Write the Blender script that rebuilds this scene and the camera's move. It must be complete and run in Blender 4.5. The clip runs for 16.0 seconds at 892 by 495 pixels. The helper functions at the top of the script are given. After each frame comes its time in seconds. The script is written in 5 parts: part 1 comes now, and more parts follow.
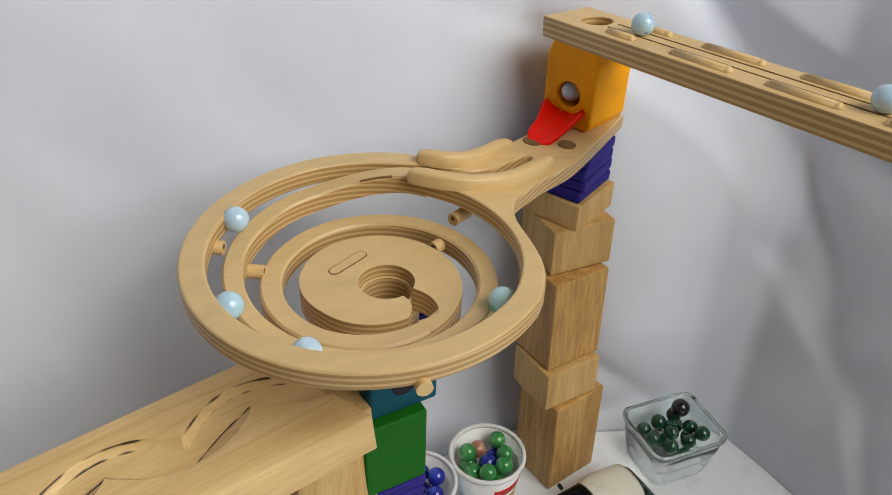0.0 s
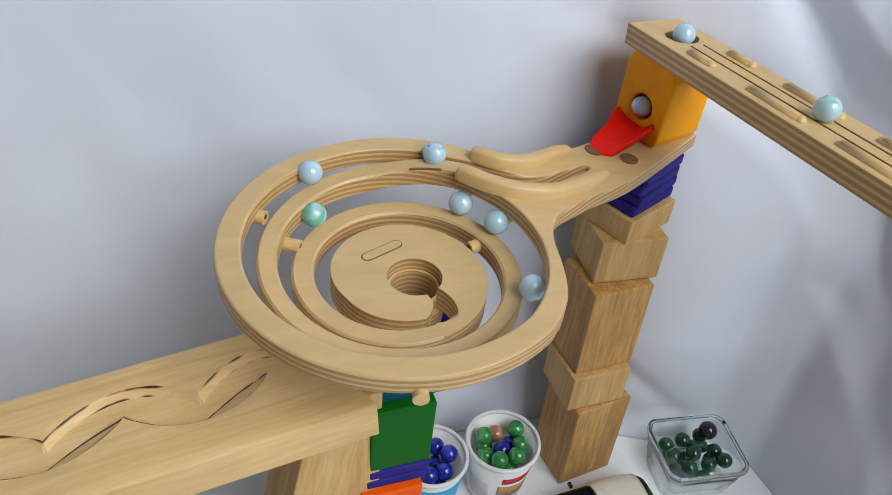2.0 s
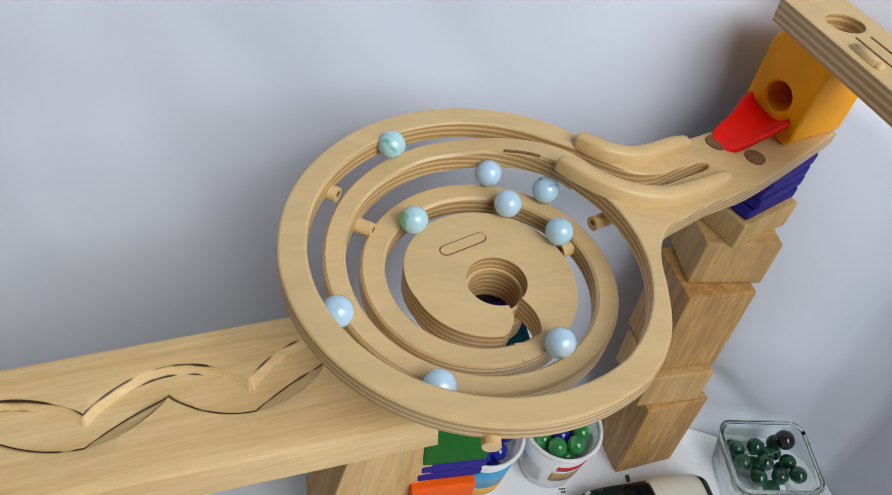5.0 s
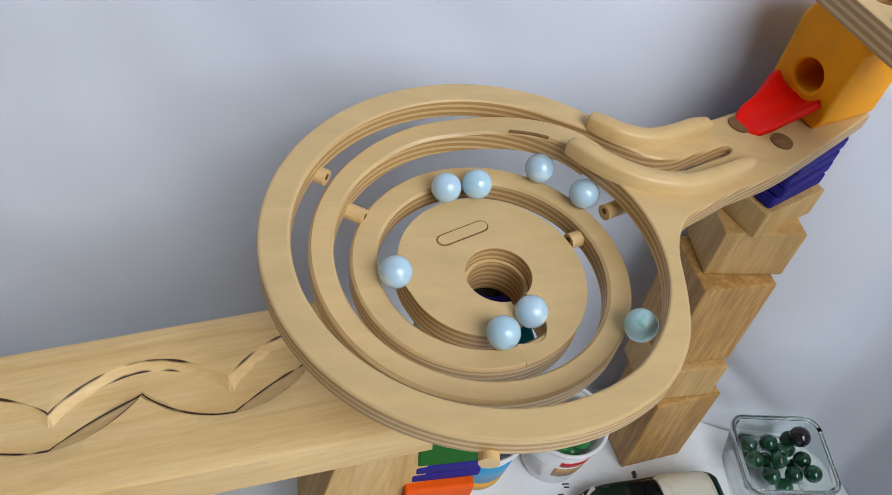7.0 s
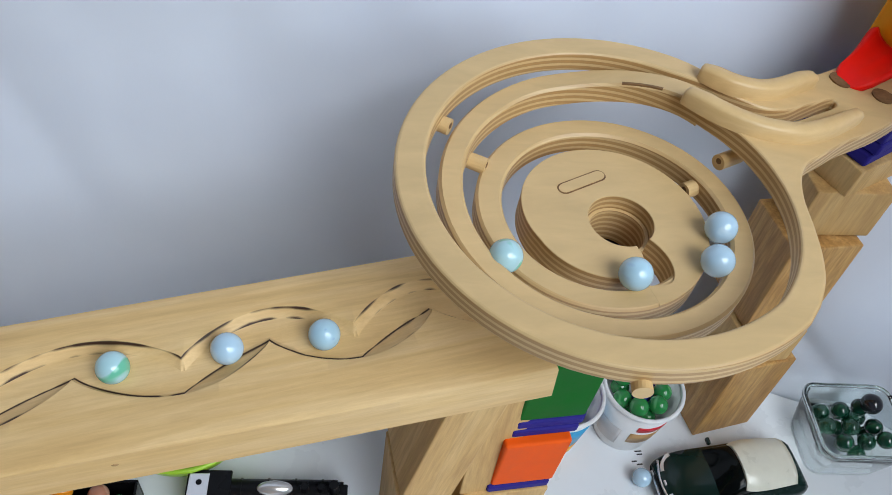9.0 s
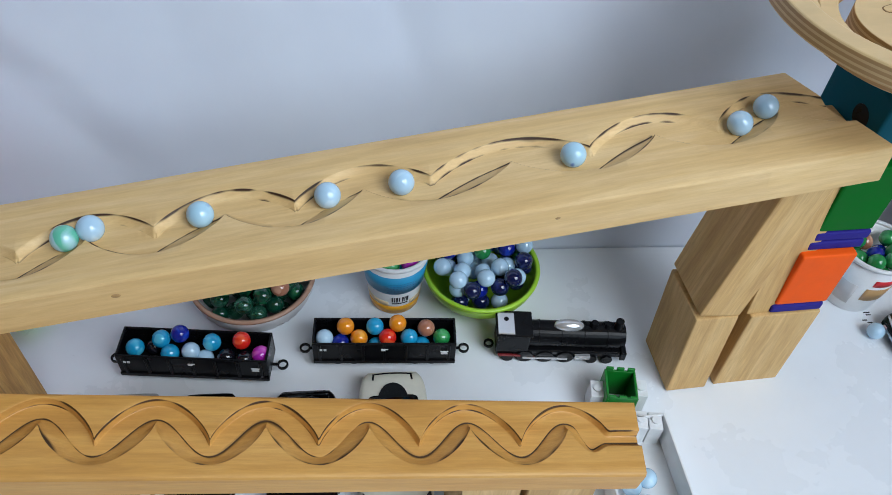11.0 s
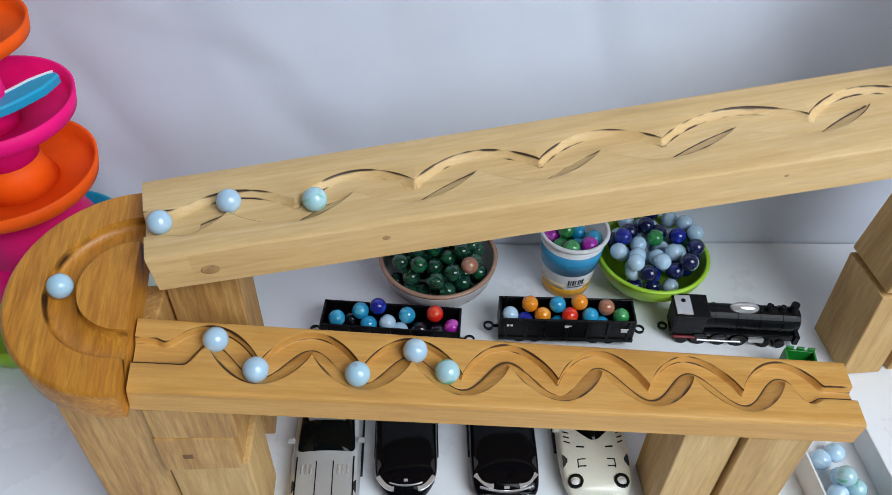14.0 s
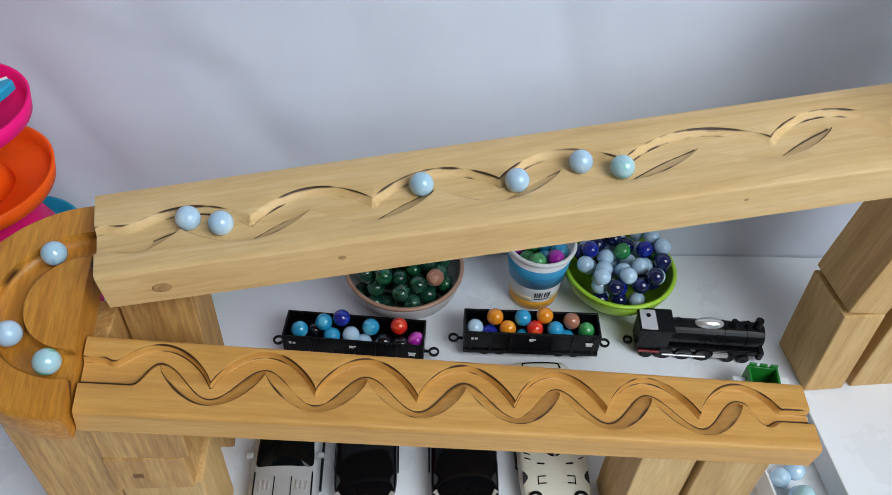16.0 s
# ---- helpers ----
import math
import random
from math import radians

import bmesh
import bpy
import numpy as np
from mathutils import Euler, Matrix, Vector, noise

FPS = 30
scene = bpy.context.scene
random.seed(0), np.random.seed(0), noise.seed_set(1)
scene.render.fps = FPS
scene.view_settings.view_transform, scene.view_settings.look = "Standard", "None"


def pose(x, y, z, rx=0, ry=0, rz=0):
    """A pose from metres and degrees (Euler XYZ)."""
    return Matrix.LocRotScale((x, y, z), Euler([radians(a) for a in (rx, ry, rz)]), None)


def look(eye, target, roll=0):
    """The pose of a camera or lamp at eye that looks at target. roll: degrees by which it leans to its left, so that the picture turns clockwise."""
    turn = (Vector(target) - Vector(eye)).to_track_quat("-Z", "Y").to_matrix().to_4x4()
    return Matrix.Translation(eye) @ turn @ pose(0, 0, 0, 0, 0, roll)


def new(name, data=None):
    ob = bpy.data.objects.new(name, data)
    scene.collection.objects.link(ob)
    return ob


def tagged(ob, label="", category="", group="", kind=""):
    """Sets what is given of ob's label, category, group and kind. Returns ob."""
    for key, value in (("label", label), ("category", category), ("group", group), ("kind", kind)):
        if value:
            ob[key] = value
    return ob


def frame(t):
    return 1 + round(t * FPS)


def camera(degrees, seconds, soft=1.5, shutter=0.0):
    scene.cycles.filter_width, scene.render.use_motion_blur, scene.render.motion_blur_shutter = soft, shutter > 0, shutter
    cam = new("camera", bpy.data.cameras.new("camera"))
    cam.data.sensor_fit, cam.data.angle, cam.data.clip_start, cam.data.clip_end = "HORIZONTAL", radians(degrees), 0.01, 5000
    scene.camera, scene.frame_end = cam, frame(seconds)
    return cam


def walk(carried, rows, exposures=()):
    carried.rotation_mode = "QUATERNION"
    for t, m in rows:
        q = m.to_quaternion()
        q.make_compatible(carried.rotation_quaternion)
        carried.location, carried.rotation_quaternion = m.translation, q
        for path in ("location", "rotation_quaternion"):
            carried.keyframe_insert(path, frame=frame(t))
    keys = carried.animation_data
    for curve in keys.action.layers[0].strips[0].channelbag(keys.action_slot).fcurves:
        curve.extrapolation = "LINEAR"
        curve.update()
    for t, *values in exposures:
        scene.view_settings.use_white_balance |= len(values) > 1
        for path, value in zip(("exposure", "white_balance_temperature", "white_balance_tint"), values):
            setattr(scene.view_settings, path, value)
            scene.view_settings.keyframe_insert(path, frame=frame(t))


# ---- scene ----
cam = camera(59.0, 16.0, 0.6)
PATH = [
    (0, (0.242, -0.202, 0.618), (0.6225, 0.527, 0.049), 2.15),
    (0.5, (0.25, -0.2033, 0.6208), (0.604, 0.5277, 0.0375), 3.5),
    (1, (0.264, -0.2022, 0.63), (0.5881, 0.5305, 0.0316), 4.98),
    (1.5, (0.273, -0.1981, 0.6395), (0.5651, 0.532, 0.0217), 6.27),
    (2, (0.275, -0.1943, 0.6509), (0.5451, 0.53, 0.0165), 7.38),
    (2.5, (0.271, -0.1804, 0.6633), (0.5194, 0.5311, 0.006), 8.76),
    (3, (0.273, -0.1689, 0.6685), (0.4989, 0.5276, -0.0126), 9.44),
    (3.5, (0.274, -0.1549, 0.6589), (0.4845, 0.5284, -0.0403), 10.19),
    (4, (0.273, -0.1417, 0.6582), (0.472, 0.5314, -0.0541), 10.42),
    (6.5, (0.291, -0.0882, 0.6354), (0.4685, 0.5443, -0.1185), 11.54),
    (7, (0.29, -0.0868, 0.6315), (0.4665, 0.5431, -0.1248), 11.53),
    (7.5, (0.286, -0.0886, 0.6294), (0.4615, 0.5403, -0.1281), 11.53),
    (8, (0.273, -0.0934, 0.6269), (0.448, 0.5351, -0.1311), 11.53),
    (8.2, (0.268, -0.0932, 0.6249), (0.4446, 0.5336, -0.1341), 11.6),
    (10.3, (0.119, -0.1742, 0.5916), (0.245, 0.4643, -0.1677), 7.07),
    (10.5, (0.096, -0.1932, 0.5907), (0.2125, 0.4469, -0.1686), 6.31),
    (11, (0.033, -0.2476, 0.5913), (0.1285, 0.408, -0.1578), 4.79),
    (11.5, (-0.001, -0.2796, 0.5901), (0.0655, 0.3962, -0.144), 3.27),
    (12, (-0.048, -0.2943, 0.5866), (0.0105, 0.4003, -0.1305), 3.43),
    (12.5, (-0.071, -0.298, 0.5832), (-0.0205, 0.4007, -0.1304), 3.34),
    (13, (-0.077, -0.303, 0.5827), (-0.0365, 0.3982, -0.1292), 2.77),
    (13.5, (-0.079, -0.3016, 0.5788), (-0.044, 0.4007, -0.1322), 2.35),
    (14, (-0.088, -0.3142, 0.5745), (-0.056, 0.3927, -0.1321), 1.49),
    (14.5, (-0.087, -0.3122, 0.5747), (-0.055, 0.3934, -0.1331), 1.59),
    (15, (-0.079, -0.3017, 0.5798), (-0.044, 0.4001, -0.1317), 2.45),
    (15.5, (-0.077, -0.302, 0.5828), (-0.0355, 0.3988, -0.1293), 2.86),
    (16, (-0.071, -0.298, 0.5832), (-0.019, 0.4012, -0.1298), 3.42),
]
walk(cam, [(t, look(eye, target, roll)) for t, eye, target, roll in PATH], [(0, -0.25, 7300, 10), (2, -0.2, 6600, 10), (4, -0.15, 6500, 10), (7.5, -0.2, 6400, 10), (11, -0.05, 5800, 7), (12, -0.06, 5900, 8), (13, 0.05, 6150, 9), (14.5, 0.07, 6050, 9), (16, -0.02, 6150, 9)])

# ---- light: unseen area lamps added at front right and overhead in a closed room ----
world = bpy.data.worlds.new("world")
scene.world = world
world.use_nodes = True
world.node_tree.nodes["Background"].inputs[0].default_value = (0.75, 0.85, 1.0, 1)
world.node_tree.nodes["Background"].inputs[1].default_value = 0.35


def area_lamp(name, eye, target, w, h, power, colour):
    data = bpy.data.lights.new(name, "AREA")
    data.shape, data.size, data.size_y, data.energy, data.color = "RECTANGLE", w, h, power, colour
    ob = new(name, data)
    ob.matrix_world = look(eye, target)
    return ob


# both lamps are added sources; no window or lamp fitting is built
area_lamp("front_right_area", (1.35, -1.30, 1.55), (0.25, 0.12, 0.15), 1.7, 1.3, 38, (0.86, 0.94, 1.0))
area_lamp("overhead_area", (0.88, -0.95, 2.3), (0.38, 0.1, 0.1), 1.4, 1.4, 43, (1.0, 0.98, 0.95))


# ---- materials ----
def shader(name, rough=0.5, metal=0.0):
    m = bpy.data.materials.new(name)
    m.use_nodes = True
    nt = m.node_tree
    b = nt.nodes["Principled BSDF"]
    b.inputs["Roughness"].default_value, b.inputs["Metallic"].default_value = rough, metal
    return m, nt, b


def node(nt, kind, **settings):
    n = nt.nodes.new(kind)
    for k, v in settings.items():
        n.inputs[k].default_value = v
    return n


def ramp(nt, fac, stops):
    r = nt.nodes.new("ShaderNodeValToRGB")
    while len(r.color_ramp.elements) < len(stops):
        r.color_ramp.elements.new(0.5)
    for e, (p, c) in zip(r.color_ramp.elements, stops):
        e.position, e.color = p, (*c, 1)
    nt.links.new(fac, r.inputs[0])
    return r.outputs[0]


def mixed(nt, fac, a, b, mode="MIX"):
    m = nt.nodes.new("ShaderNodeMix")
    m.data_type, m.blend_type = "RGBA", mode
    for socket, v in ((m.inputs[0], fac), (m.inputs[6], a), (m.inputs[7], b)):
        if isinstance(v, (int, float)):
            socket.default_value = v
        elif isinstance(v, tuple):
            socket.default_value = (*v, 1)
        else:
            nt.links.new(v, socket)
    return m.outputs[2]


def bumped(nt, b, height, strength, distance):
    n = node(nt, "ShaderNodeBump", Strength=strength, Distance=distance)
    nt.links.new(height, n.inputs["Height"])
    nt.links.new(n.outputs[0], b.inputs["Normal"])


def coords(nt, scale, random_shift=True, rot=(0, 0, 0)):
    """Object coordinates, stretched, and shifted from object to object."""
    tc = nt.nodes.new("ShaderNodeTexCoord")
    mp = node(nt, "ShaderNodeMapping", Scale=scale, Rotation=rot)
    nt.links.new(tc.outputs["Object"], mp.inputs[0])
    if random_shift:
        oi = nt.nodes.new("ShaderNodeObjectInfo")
        mul = nt.nodes.new("ShaderNodeMath")
        mul.operation = "MULTIPLY"
        mul.inputs[1].default_value = 37.0
        nt.links.new(oi.outputs["Random"], mul.inputs[0])
        cx = nt.nodes.new("ShaderNodeCombineXYZ")
        for i in range(3):
            nt.links.new(mul.outputs[0], cx.inputs[i])
        nt.links.new(cx.outputs[0], mp.inputs["Location"])
    return mp.outputs[0]


def noise_at(nt, vec, scale, detail=4.0, rough=0.55, dist=0.0):
    n = node(nt, "ShaderNodeTexNoise", Scale=scale, Detail=detail, Roughness=rough, Distortion=dist)
    nt.links.new(vec, n.inputs["Vector"])
    return n.outputs[0]


def wood(name, pale, mid, dark, stretch, rough=0.5, streak=0.5, rings=0.0, rot=(0, 0, 0)):
    """Sawn timber; the grain runs along the axis that stretch leaves short."""
    m, nt, b = shader(name, rough)
    v = coords(nt, stretch, rot=rot)
    broad = noise_at(nt, v, 1.0, 3.0, 0.5, 1.2)
    fine = noise_at(nt, v, 7.0, 5.0, 0.7, 0.3)
    base = ramp(nt, broad, [(0.3, pale), (0.55, mid), (0.75, tuple(0.5 * (x + y) for x, y in zip(mid, dark)))])
    lines = ramp(nt, fine, [(0.35, (1, 1, 1)), (0.68, tuple(1 - streak * (1 - d / max(p, 1e-3)) for p, d in zip(pale, dark)))])
    col = mixed(nt, 1.0, base, lines, "MULTIPLY")
    plain = coords(nt, (1, 1, 1))
    blot = noise_at(nt, plain, 22.0, 3.0)
    col = mixed(nt, 0.18, col, ramp(nt, blot, [(0.3, pale), (0.75, mid)]))
    nt.links.new(col, b.inputs["Base Color"])
    bumped(nt, b, fine, 0.25, 0.0006)
    # dark colour along grooves: scorch marks together with painted-in shade
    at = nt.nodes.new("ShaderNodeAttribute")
    at.attribute_name = "scorch_shade"
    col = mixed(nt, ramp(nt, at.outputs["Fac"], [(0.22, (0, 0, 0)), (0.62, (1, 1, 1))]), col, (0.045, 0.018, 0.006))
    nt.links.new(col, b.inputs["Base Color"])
    return m


def plywood(name, pale, dark, layers):
    """Light birch face; glued layers show on the sides as stripes over the height."""
    m, nt, b = shader(name, 0.42)
    v = coords(nt, (26, 90, 26), random_shift=False)
    grain = noise_at(nt, v, 1.0, 5.0, 0.6, 0.6)
    face = ramp(nt, grain, [(0.3, pale), (0.7, tuple(0.84 * c for c in pale))])
    tc = nt.nodes.new("ShaderNodeTexCoord")
    sep = nt.nodes.new("ShaderNodeSeparateXYZ")
    nt.links.new(tc.outputs["Object"], sep.inputs[0])
    mul = nt.nodes.new("ShaderNodeMath")
    mul.operation = "MULTIPLY"
    mul.inputs[1].default_value = layers
    nt.links.new(sep.outputs[2], mul.inputs[0])
    sn = nt.nodes.new("ShaderNodeMath")
    sn.operation = "SINE"
    nt.links.new(mul.outputs[0], sn.inputs[0])
    stripe = ramp(nt, sn.outputs[0], [(0.08, dark), (0.36, tuple(0.92 * c for c in pale))])
    geo = nt.nodes.new("ShaderNodeNewGeometry")
    vt = nt.nodes.new("ShaderNodeVectorTransform")
    vt.vector_type, vt.convert_from, vt.convert_to = "NORMAL", "WORLD", "OBJECT"
    nt.links.new(geo.outputs["Normal"], vt.inputs[0])
    nz = nt.nodes.new("ShaderNodeSeparateXYZ")
    nt.links.new(vt.outputs[0], nz.inputs[0])
    ab = nt.nodes.new("ShaderNodeMath")
    ab.operation = "ABSOLUTE"
    nt.links.new(nz.outputs[2], ab.inputs[0])
    side = ramp(nt, ab.outputs[0], [(0.55, (0, 0, 0)), (0.8, (1, 1, 1))])
    col = mixed(nt, side, stripe, face)
    blot = noise_at(nt, coords(nt, (1, 1, 1), False), 30.0, 3.0)
    col = mixed(nt, 0.15, col, ramp(nt, blot, [(0.3, pale), (0.8, tuple(0.75 * c for c in pale))]))
    nt.links.new(col, b.inputs["Base Color"])
    bumped(nt, b, grain, 0.12, 0.0004)
    return m


def painted(name, colour, rough=0.35, metal=0.0, wear=0.12, scale=40.0, coat=0.0, spec=0.5):
    m, nt, b = shader(name, rough, metal)
    b.inputs["Specular IOR Level"].default_value = spec
    n = noise_at(nt, coords(nt, (1, 1, 1)), scale, 5.0, 0.65)
    low = tuple(c * (1 - wear) for c in colour)
    nt.links.new(ramp(nt, n, [(0.3, low), (0.65, colour)]), b.inputs["Base Color"])
    r = ramp(nt, n, [(0.2, (rough * 0.8,) * 3), (0.8, (min(1, rough * 1.25),) * 3)])
    nt.links.new(r, b.inputs["Roughness"])
    if coat:
        b.inputs["Coat Weight"].default_value = coat
        b.inputs["Coat Roughness"].default_value = 0.06
    bumped(nt, b, n, 0.08, 0.0003)
    return m


def marble_glass(name, colour, swirl, amount=0.25, rough=0.08, trans=0.0):
    """Opaque or clear glass with a swirl of a second colour."""
    m, nt, b = shader(name, rough)
    v = coords(nt, (1, 1, 1))
    n = noise_at(nt, v, 60.0, 1.0, 0.4, 1.5)
    hi = 0.72 - 0.25 * amount
    col = ramp(nt, n, [(0.3, tuple(0.93 * c for c in colour)), (hi - 0.06, colour), (hi + 0.05, swirl)])
    nt.links.new(col, b.inputs["Base Color"])
    b.inputs["IOR"].default_value = 1.5
    b.inputs["Transmission Weight"].default_value = trans
    b.inputs["Coat Weight"].default_value = 0.5
    b.inputs["Coat Roughness"].default_value = 0.03
    return m


def cloth_material():
    m, nt, b = shader("white_cloth", 0.9)
    v = coords(nt, (1, 1, 1), False)
    broad = noise_at(nt, v, 5.0, 4.0, 0.55)
    col = ramp(nt, broad, [(0.3, (0.63, 0.67, 0.775)), (0.7, (0.72, 0.76, 0.845))])
    nt.links.new(col, b.inputs["Base Color"])
    fine = noise_at(nt, coords(nt, (1, 1, 1), False), 260.0, 4.0, 0.7)
    bumped(nt, b, fine, 0.15, 0.0005)
    b.inputs["Sheen Weight"].default_value = 0.1
    return m


def clear_glass(name, colour=(0.9, 0.97, 0.94), rough=0.02):
    m, nt, b = shader(name, rough)
    n = noise_at(nt, coords(nt, (1, 1, 1)), 12.0, 2.0)
    nt.links.new(ramp(nt, n, [(0.3, colour), (0.8, tuple(0.95 * c for c in colour))]), b.inputs["Base Color"])
    b.inputs["Transmission Weight"].default_value = 1.0
    b.inputs["IOR"].default_value = 1.45
    return m


PINE = wood("pine", (0.80, 0.575, 0.285), (0.73, 0.490, 0.205), (0.46, 0.26, 0.10), (5, 60, 60), 0.55, 0.38)
PINE_END = wood("pine_upright", (0.74, 0.51, 0.225), (0.64, 0.40, 0.145), (0.36, 0.19, 0.06), (50, 50, 4), 0.6, 0.55)
HONEY = wood("honey_pine", (0.72, 0.41, 0.115), (0.62, 0.32, 0.07), (0.36, 0.155, 0.035), (5, 60, 60), 0.45, 0.4)
AMBER = wood("amber_pine", (0.74, 0.36, 0.045), (0.62, 0.25, 0.025), (0.30, 0.11, 0.012), (60, 5, 60), 0.40, 0.8, rot=(0, 0, 0.2))
OAK = wood("brown_block", (0.72, 0.45, 0.165), (0.60, 0.33, 0.095), (0.26, 0.115, 0.03), (45, 45, 4), 0.5, 0.8)
DARK_WOOD = wood("dark_wood", (0.3, 0.16, 0.06), (0.2, 0.1, 0.035), (0.06, 0.03, 0.012), (30, 60, 60), 0.7, 0.6)
BIRCH = plywood("birch_ply", (0.68, 0.475, 0.225), (0.40, 0.22, 0.075), 1750.0)
BIRCH_SOLID = wood("birch_solid", (0.72, 0.51, 0.25), (0.66, 0.45, 0.20), (0.48, 0.29, 0.11), (12, 12, 60), 0.42, 0.25)
BIRCH_DARK = plywood("birch_ply_ramp", (0.72, 0.49, 0.22), (0.40, 0.22, 0.08), 1400.0)
CLOTH = cloth_material()
TABLE = painted("white_laminate", (0.82, 0.85, 0.89), 0.28, wear=0.05, scale=9.0)
# dark grey of the added room shell, sets how much light bounces back
ROOM = painted("room_paint", (0.19, 0.19, 0.20), 0.8, wear=0.06, scale=3.0)
ORANGE_Y = painted("yellow_orange_block", (1.0, 0.40, 0.001), 0.42, spec=0.2)
RED_P = painted("red_plastic", (0.92, 0.008, 0.003), 0.38, spec=0.2)
PURPLE = painted("navy_purple_block", (0.026, 0.020, 0.22), 0.55, spec=0.12)
GREEN_B = painted("green_block", (0.004, 0.13, 0.008), 0.55, spec=0.12)
TEAL = painted("teal_block", (0.004, 0.09, 0.13), 0.55, spec=0.12)
ORANGE_R = painted("orange_block", (0.9, 0.11, 0.005), 0.55, spec=0.12)
DARK_RED = painted("dark_red_block", (0.2, 0.008, 0.01), 0.45)
BLACK_P = painted("black_plastic", (0.005, 0.005, 0.006), 0.28, spec=0.16)
BLACK_CAR = painted("black_car_paint", (0.003, 0.003, 0.004), 0.07, spec=0.12)
SILVER_CAR = painted("silver_car_paint", (0.50, 0.51, 0.51), 0.3, 0.35, coat=0.5)
CREAM_CAR = painted("cream_car_paint", (0.74, 0.72, 0.60), 0.3, coat=0.4)
GREEN_CAR = painted("dark_green_car_paint", (0.005, 0.018, 0.014), 0.16, coat=0.15, spec=0.3)
CHROME = painted("chrome", (0.8, 0.8, 0.82), 0.2, 0.7, wear=0.08)
TINT = painted("dark_window_glass", (0.003, 0.004, 0.004), 0.06, spec=0.15)
LAMP_W = painted("lamp_lens", (0.72, 0.72, 0.68), 0.15)
RUBBER = painted("tyre_rubber", (0.015, 0.015, 0.016), 0.75)
WHITE_P = painted("white_plastic", (0.8, 0.81, 0.82), 0.35)
GREEN_P = painted("green_plastic", (0.015, 0.2, 0.02), 0.35)
LIME = painted("lime_plastic", (0.36, 0.62, 0.03), 0.35)
CERAMIC = painted("grey_ceramic", (0.60, 0.58, 0.58), 0.3)
CERAMIC_RIM = painted("brown_glazed_rim", (0.42, 0.25, 0.17), 0.25)
PINK = painted("hot_pink_plastic", (0.98, 0.008, 0.22), 0.5, spec=0.15)
ORANGE_T = painted("orange_plastic", (1.0, 0.115, 0.004), 0.5, spec=0.15)
BLUE_T = painted("blue_plastic", (0.02, 0.36, 0.60), 0.35)
SKY_PRINT = painted("blue_print", (0.05, 0.36, 0.66), 0.4)
YELLOW_PRINT = painted("orange_yellow_print", (0.85, 0.4, 0.02), 0.4)
NAVY_PRINT = painted("dark_blue_print", (0.02, 0.10, 0.32), 0.4)
TAN_PALE = painted("pale_tan_print", (0.78, 0.62, 0.38), 0.4)
RED_PRINT = painted("red_print", (0.65, 0.02, 0.03), 0.4)
TAN_PRINT = painted("tan_print", (0.5, 0.3, 0.12), 0.4)
KNOT = painted("knot_wood", (0.50, 0.30, 0.12), 0.55, wear=0.4, scale=300.0)
INK = painted("black_ink", (0.03, 0.03, 0.035), 0.6)
GLASS = clear_glass("clear_glass")
PALE = marble_glass("pale_blue_marble", (0.47, 0.66, 0.82), (0.60, 0.76, 0.88), 0.25)
PALE_GREEN = marble_glass("pale_green_swirl_marble", (0.44, 0.68, 0.74), (0.16, 0.52, 0.36), 0.45)
PALE_BLUE = marble_glass("pale_blue_line_marble", (0.44, 0.66, 0.8), (0.14, 0.24, 0.6), 0.3)
M_GREEN = marble_glass("green_marble", (0.03, 0.24, 0.06), (0.1, 0.4, 0.14), 0.4)
M_BLUE = marble_glass("deep_blue_marble", (0.01, 0.02, 0.3), (0.02, 0.06, 0.5), 0.3)
M_NAVY = marble_glass("navy_marble", (0.006, 0.01, 0.06), (0.02, 0.03, 0.16), 0.3)
M_SKY = marble_glass("sky_blue_marble", (0.03, 0.33, 0.6), (0.1, 0.5, 0.72), 0.4)
M_ORANGE = marble_glass("orange_marble", (0.8, 0.27, 0.01), (0.9, 0.42, 0.05), 0.4)
M_RED = marble_glass("red_marble", (0.7, 0.02, 0.01), (0.8, 0.1, 0.03), 0.3)
M_COPPER = marble_glass("copper_marble", (0.4, 0.17, 0.1), (0.55, 0.3, 0.2), 0.4)
M_PURPLE = marble_glass("magenta_marble", (0.4, 0.02, 0.4), (0.6, 0.1, 0.5), 0.4)
M_BLACK = marble_glass("black_marble", (0.006, 0.006, 0.01), (0.03, 0.03, 0.04), 0.3)
M_CLEAR = marble_glass("clear_green_marble", (0.05, 0.20, 0.12), (0.01, 0.07, 0.035), 0.6, 0.03, 0.55)
M_DEEP = marble_glass("deep_green_marble", (0.006, 0.05, 0.028), (0.015, 0.13, 0.05), 0.4, 0.04)


# ---- mesh helpers ----
def mesh_of(name, verts, faces, material, smooth=False):
    me = bpy.data.meshes.new(name)
    me.from_pydata([tuple(v) for v in verts], [], [tuple(f) for f in faces])
    me.materials.append(material)
    if smooth:
        me.polygons.foreach_set("use_smooth", [True] * len(me.polygons))
    me.update()
    return me


def part(name, bm, material=None, parent=None, label="", smooth=None, m=None):
    """Links a bmesh, or a mesh, as one object under a thing or a part."""
    if isinstance(bm, bmesh.types.BMesh):
        me = bpy.data.meshes.new(name)
        bmesh.ops.recalc_face_normals(bm, faces=bm.faces)
        bm.to_mesh(me)
        bm.free()
        me.materials.append(material)
        if smooth:
            me.polygons.foreach_set("use_smooth", [True] * len(me.polygons))
    else:
        me = bm
    ob = new(name, me)
    if parent:
        ob.parent = parent
    if m is not None:
        ob.matrix_basis = m
    if label:
        ob["label"] = label
    return ob


